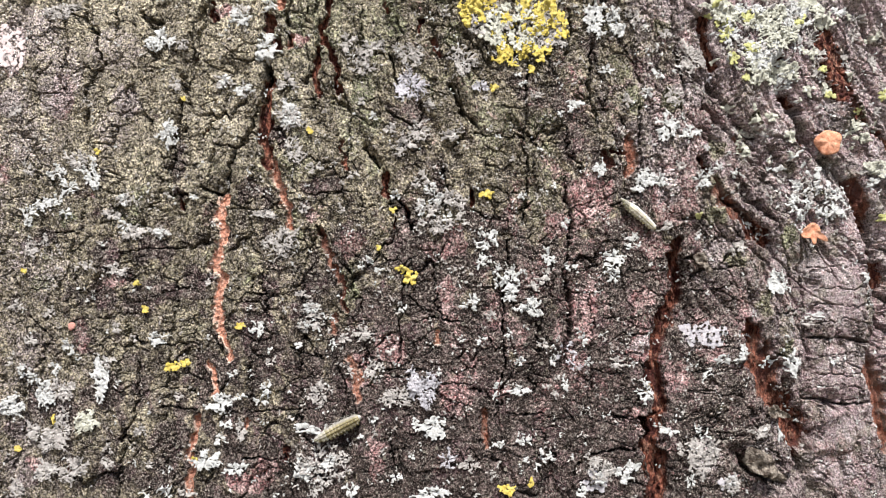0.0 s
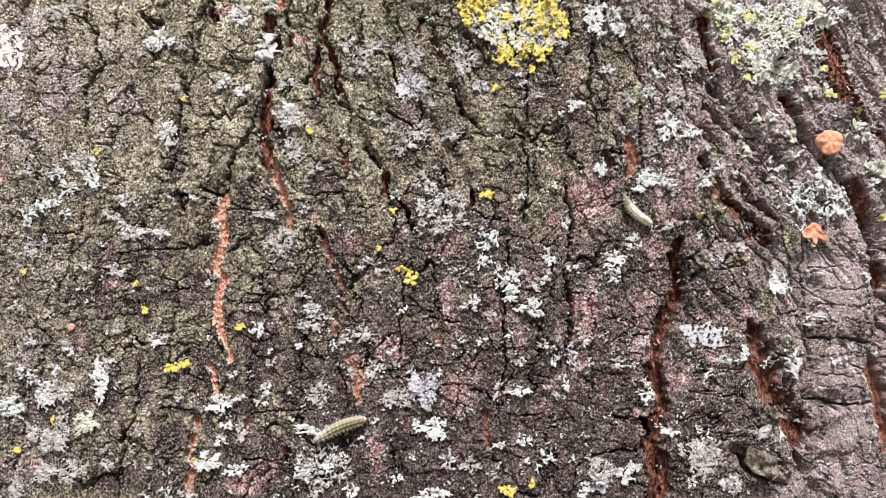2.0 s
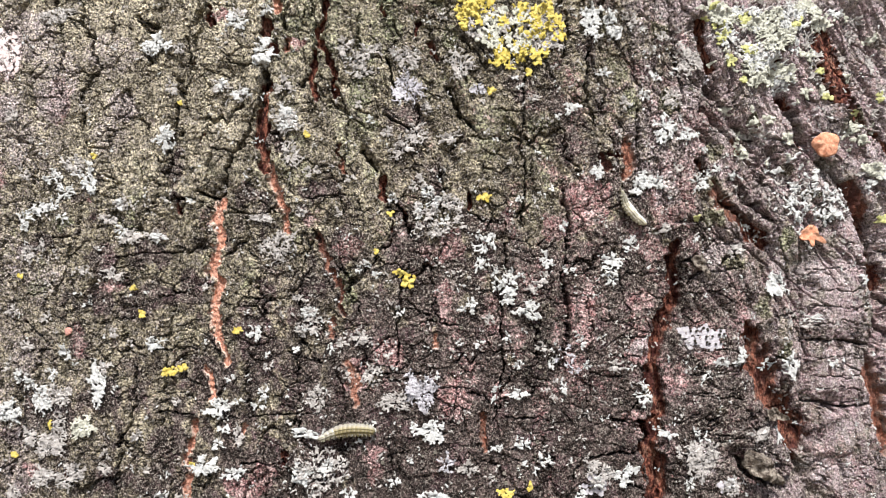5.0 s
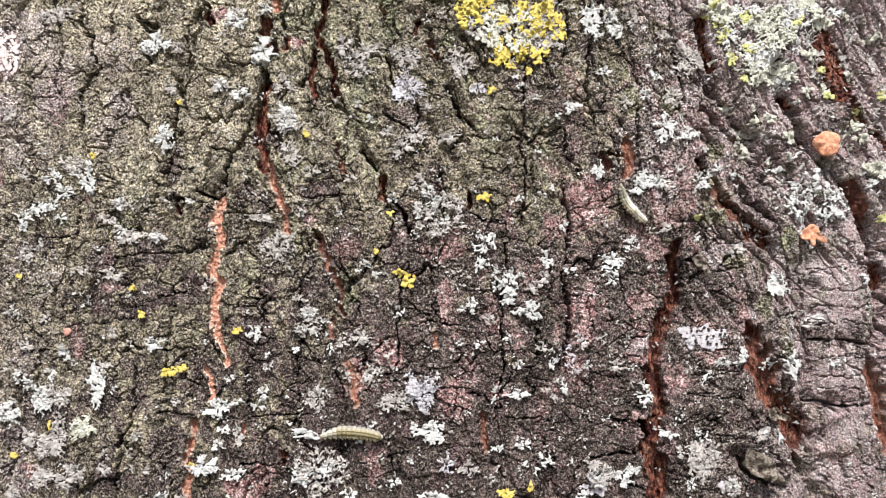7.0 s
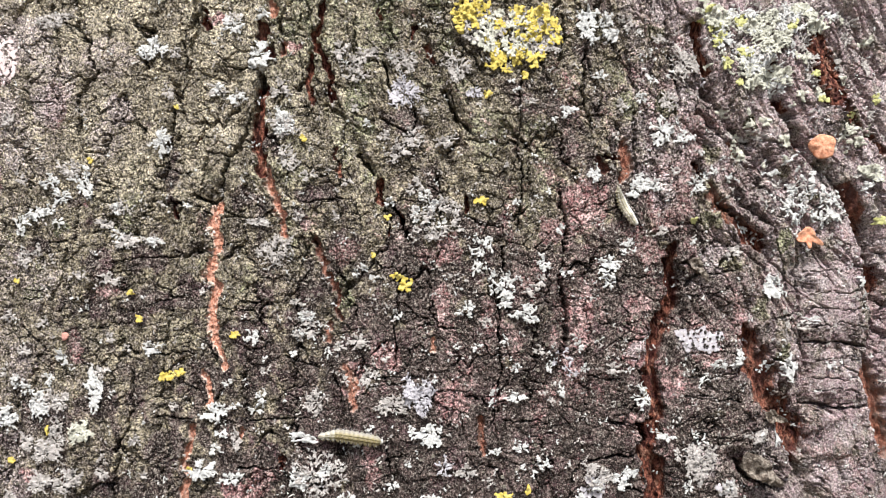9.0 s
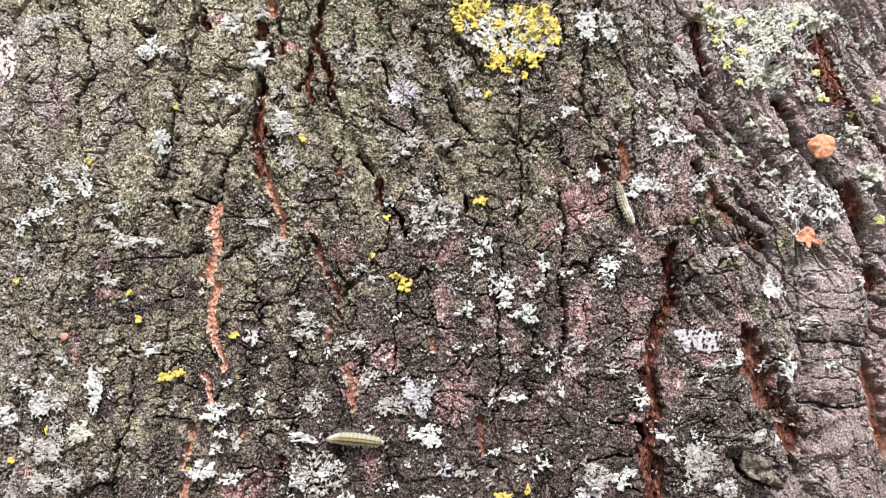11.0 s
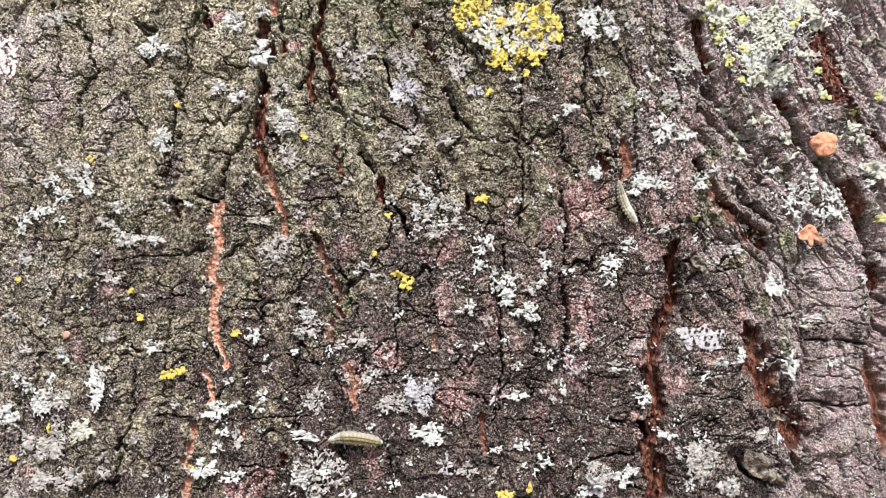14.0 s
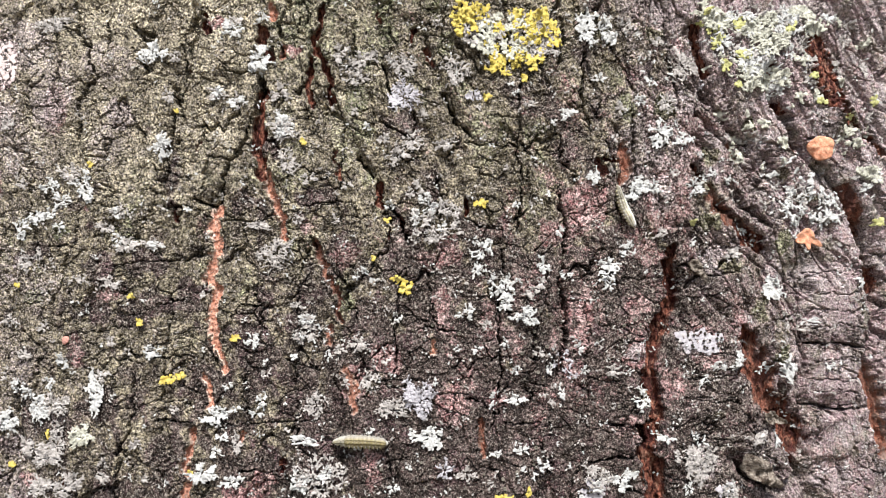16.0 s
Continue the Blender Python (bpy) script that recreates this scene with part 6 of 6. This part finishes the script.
# ---- chaff caught on the bark ----
def sheet_piece(outline, u, v, size, turn, cup, lift, thick, rings=8, crumple=0.05):
    """A thin curled scrap with a lobed outline: outline(angle) gives its reach; two skins and a rim."""
    verts, faces, n = [], [], 60
    for skin in (0, 1):
        base = len(verts)
        verts.append((u, v, lift - skin * thick))
        for r in range(1, rings + 1):
            for i in range(n):
                a = 2 * math.pi * i / n
                d = outline(a) * size * r / rings
                x, y = math.cos(a) * d, math.sin(a) * d
                out = lift + cup * (r / rings) ** 2 * size * (0.7 + 0.3 * math.sin(2 * a + 1)) + 0.025 * size * math.sin(3 * a + 1) * r / rings
                out += crumple * size * (float(grain(np.array(3.2 * x / size + 5), np.array(2.2 * y / size), 401)) + 0.5 * float(grain(np.array(7 * x / size), np.array(4 * y / size), 402)))
                verts.append((u + x * math.cos(turn) - y * math.sin(turn), v + x * math.sin(turn) + y * math.cos(turn), out - skin * thick))
        for i in range(n):
            j = (i + 1) % n
            tri = (base, base + 1 + i, base + 1 + j)
            faces.append(tri if skin == 0 else tri[::-1])
            for r in range(rings - 1):
                p, q = base + 1 + r * n, base + 1 + (r + 1) * n
                quad = (p + i, q + i, q + j, p + j)
                faces.append(quad if skin == 0 else quad[::-1])
    m, o = 1 + (rings - 1) * n, 1 + rings * n
    for i in range(n):
        j = (i + 1) % n
        faces.append((m + i, o + m + i, o + m + j, m + j))
    return verts, faces


def scrap(name, label, category, material, outline, u, v, size, turn, cup, lift, thick=0.15, tilt=0, crumple=0.05):
    verts, faces = sheet_piece(outline, 0, 0, size, turn, cup, 0, thick, crumple=crumple)
    me = bpy.data.meshes.new(name)
    me.from_pydata((np.array(verts) * MM).tolist(), [], faces)
    me.materials.append(material)
    me.polygons.foreach_set("use_smooth", np.ones(len(me.polygons), bool))
    ob = new(name, me)
    top = max(float(sample(LIE, u + du * size, v + dv * size)) for du in (-0.7, 0, 0.7) for dv in (-0.7, 0, 0.7))
    ob.matrix_world = frame_on_bark(u, v, top - float(sample(LIE, u, v)) + lift, 1, 0) @ pose(0, 0, 0, 0, tilt, 0)
    return tagged(ob, label, category)


scrap("seed_scale", "crumpled orange seed scale caught on the bark", "seed scale", ORANGE_CHAFF, lambda a: 0.93 + 0.06 * math.sin(3 * a) + 0.05 * math.sin(5 * a), 102.9, 25.6, 3.2, 0.20, -0.24, 1.50, tilt=-26, crumple=0.055)
scrap("bud_scale", "salmon-orange three-pointed bud scale lying on the bark", "bud scale", ORANGE_CHAFF, lambda a: 0.34 + sum(h * math.exp(-(math.remainder(a - c, 2 * math.pi) / w) ** 2) for c, h, w in ((1.7, 0.12, 0.8), (-2.75, 0.38, 0.7), (-0.68, 0.64, 0.27), (-1.5, 0.46, 0.27))), 99.7, 4.4, 4.2, 0.00, 0.10, 0.60, tilt=-28)
scrap("bud", "small pink bud husk lodged in the bark", "bud", PINK_BUD, lambda a: 0.85 + 0.1 * math.sin(2 * a), -76.6, -18.0, 1.1, 0.00, -0.50, 0.30, tilt=0)


def bark_flake(u, v, long, narrow, turn, cup, lift):
    """A loose scale of outer bark, lifted at its rim."""
    def outline(a):
        ahead = math.cos(a)
        return (0.88 + 0.07 * math.sin(3 * a + u) + 0.05 * math.sin(7 * a + v) + 0.04 * math.sin(13 * a)) / math.hypot(ahead, math.sin(a) * long / narrow * (1 + 0.45 * ahead))
    ob = scrap("bark_flake", "loose grey-brown bark scale", "", PALE_FLAKE, outline, u, v, long, turn, cup, lift, 0.3, crumple=0.2)
    ob.parent = trunk
    return ob


bark_flake(86.1, -51.3, 7.4, 2.5, -0.66, -0.14, 2.0)
bark_flake(89.2, -38.6, 3.4, 1.3, -0.35, 0.25, 0.4)
bark_flake(70.4, -3.3, 3.6, 1.2, -0.90, 0.05, 0.3)


# ---- caterpillars ----
def ball(bm, rx, ry, rz, at=(0, 0, 0), seg=20, rings=12):
    return bmesh.ops.create_uvsphere(bm, u_segments=seg, v_segments=rings, radius=1, matrix=Matrix.Translation(at) @ Matrix.Diagonal((rx, ry, rz, 1)))


def body_ring(i, count, girth, skin):
    """One ring of the body: a soft barrel with a fold at each end and small warts."""
    f = i / (count - 1)
    r = girth * (0.62 + 0.38 * math.sin(math.pi * min(1, max(0, 0.1 + 0.8 * f))) ** 0.6)
    r *= 0.62 + 0.38 * min(1, f / 0.27) ** 0.8
    bm = bmesh.new()
    ball(bm, (1.12 if girth > 1.2 else 1.4) * MM, r * MM, r * 0.88 * MM, seg=28, rings=16)
    for s in (-1, 1):
        ball(bm, 0.14 * MM, 0.14 * MM, 0.1 * MM, (0.1 * MM, s * r * 0.55 * MM, r * 0.7 * MM), 8, 6)
        ball(bm, 0.2 * MM, 0.2 * MM, 0.18 * MM, (0, s * r * 0.95 * MM, r * 0.1 * MM), 8, 6)
        ball(bm, 0.36 * MM, 0.34 * MM, 0.3 * MM, (0, s * r * 0.8 * MM, -r * 0.58 * MM), 10, 8)
    me = bpy.data.meshes.new("body_ring")
    bm.to_mesh(me)
    bm.free()
    co = np.empty(len(me.vertices) * 3)
    me.vertices.foreach_get("co", co)
    co = co.reshape(-1, 3)
    ang = np.arctan2(-co[:, 1], co[:, 2]) / (math.pi / 2)
    me.attributes.new("across", "FLOAT", "POINT").data.foreach_set("value", ang.astype(np.float32))
    me.polygons.foreach_set("use_smooth", np.ones(len(me.polygons), bool))
    me.materials.append(skin)
    return new("body_ring", me), r


def caterpillar(label, count, girth, skin):
    root = tagged(new("caterpillar"), label, "caterpillar", group="caterpillars")
    root.empty_display_size = 0.004
    rings = []
    for i in range(count):
        ob, r = body_ring(i, count, girth, CLEAR_SKIN if i < 3 else skin)
        ob.parent = root
        rings.append(ob)
        if i in (0, 3, 4, 5, 6) or i >= count - 3:
            for s in (-1, 1):
                bm = bmesh.new()
                thin = 0.6 if i >= count - 3 else 1.0
                ball(bm, 0.26 * MM * thin, 0.26 * MM * thin, 0.5 * MM, (0, s * r * 0.72 * MM, -r * 0.75 * MM), 10, 8)
                part("proleg" if i < count - 3 else "leg", bm, PROLEG, ob)
        bm = bmesh.new()
        for s in (-1, 1):
            for q in (30, 75):
                for x in (-0.25, 0.3):
                    bmesh.ops.create_cone(bm, segments=4, radius1=0.025 * MM, radius2=0.01 * MM, depth=0.7 * MM, matrix=pose(x * MM, 0, 0, -s * (q + 12 * x)) @ Matrix.Translation((0, 0, r * 1.2 * MM)) @ pose(0, 0, 0, 20 * x, 25 * x))
        part("bristles", bm, BRISTLE, ob, "fine pale bristles")
    bm = bmesh.new()
    ball(bm, 0.5 * MM, 0.62 * MM, 0.6 * MM)
    head = part("head", bm, BRISTLE, root, "small pale grey head capsule")
    for s in (-1, 1):
        bm = bmesh.new()
        ball(bm, 0.12 * MM, 0.14 * MM, 0.14 * MM, (0.3 * MM, s * 0.4 * MM, 0.3 * MM), 8, 6)
        part("eye_spot", bm, PLAIN_DARK, head)
    return root, rings, head


def crawl(made, out, roll, rows):
    """Key a caterpillar from rows of seconds and the bark places of its tail, middle and head."""
    root, rings, head = made
    n = len(rings)
    tracks = [[] for _ in range(n + 2)]
    for t, *w in rows:
        tail, mid, tip = (Vector(w[0:2]), Vector(w[2:4]), Vector(w[4:6]))
        bend = mid * 2 - (tail + tip) / 2
        def at(f):
            return tail * (1 - f) ** 2 + bend * 2 * f * (1 - f) + tip * f * f
        def pose_at(f, lift):
            p, d = at(f), at(f + 0.04) - at(f - 0.04)
            return frame_on_bark(p.x, p.y, lift, d.x, d.y) @ pose(0, 0, 0, roll)
        base = pose_at(0.5, 0.0)
        tracks[0].append((t, base))
        inv = base.inverted()
        for i in range(n + 1):
            f = 0.05 + 0.92 * i / n
            tracks[i + 1].append((t, inv @ pose_at(f, out if i < n else out * 0.8)))
    for ob, track in zip((root, *rings, head), tracks):
        walk(ob, track)


LOWER = caterpillar("pale yellow-green caterpillar with two dark back stripes on the bark", 12, 1.36, STRIPED_SKIN)
UPPER = caterpillar("small pale green caterpillar with whitish flanks beside a crack", 11, 1.0, PALE_SKIN)


def motions():
    crawl(LOWER, 1.15, -38, [
        (0, -18.3, -42.6, -13.4, -40.1, -8.4, -37.4),
        (1, -18.2, -42.4, -13.2, -40.0, -8.1, -37.4),
        (1.5, -18.2, -42.3, -12.6, -40.2, -7.3, -37.2),
        (2, -18.5, -42.5, -12.9, -39.5, -7.2, -37.6),
        (2.5, -18.2, -42.2, -11.9, -39.3, -6.5, -38.8),
        (3, -18.0, -42.1, -11.7, -39.4, -5.8, -38.9),
        (4, -17.7, -42.0, -11.4, -39.3, -5.6, -38.9),
        (6.5, -16.8, -40.7, -9.2, -39.6, -3.4, -41.0),
        (7.5, -16.8, -41.0, -9.8, -39.8, -2.9, -41.0),
        (8.5, -16.6, -40.4, -9.5, -39.8, -2.7, -40.7),
        (9.2, -16.5, -40.0, -9.5, -40.0, -2.4, -41.4),
        (11.3, -14.4, -40.8, -8.5, -40.3, -2.3, -41.4),
        (12.8, -14.6, -40.9, -8.9, -40.3, -2.6, -42.1),
        (14.1, -14.6, -41.4, -9.0, -40.5, -2.9, -41.8),
        (15.2, -14.5, -40.9, -8.5, -40.3, -2.6, -41.4),
        (16, -13.5, -40.7, -7.6, -40.2, -1.6, -41.0),
    ])
    crawl(UPPER, 1.0, -32, [
        (0, 51.3, 10.9, 54.8, 8.1, 58.8, 4.7),
        (1, 51.5, 11.5, 55.0, 8.4, 58.7, 4.8),
        (2, 51.4, 11.8, 53.8, 8.4, 57.6, 5.9),
        (3, 51.4, 12.1, 53.5, 8.4, 57.0, 6.1),
        (4, 51.5, 12.9, 53.4, 9.2, 56.9, 6.4),
        (6.4, 51.4, 13.7, 53.5, 9.6, 56.7, 6.6),
        (7, 50.9, 14.5, 53.0, 10.4, 57.0, 6.7),
        (7.5, 50.9, 14.8, 53.0, 10.2, 55.9, 6.6),
        (8, 51.4, 14.5, 52.8, 10.6, 55.2, 6.8),
        (9, 51.1, 14.7, 52.7, 10.9, 55.4, 6.8),
        (11.3, 51.4, 15.8, 52.7, 11.7, 54.7, 7.0),
        (12.4, 51.5, 15.7, 52.8, 11.3, 55.1, 6.9),
        (13.5, 50.9, 15.5, 52.5, 11.1, 54.9, 6.7),
        (15, 51.3, 15.7, 52.6, 11.6, 55.3, 7.1),
        (16, 51.3, 15.5, 52.9, 11.1, 55.0, 7.0),
    ])


motions()
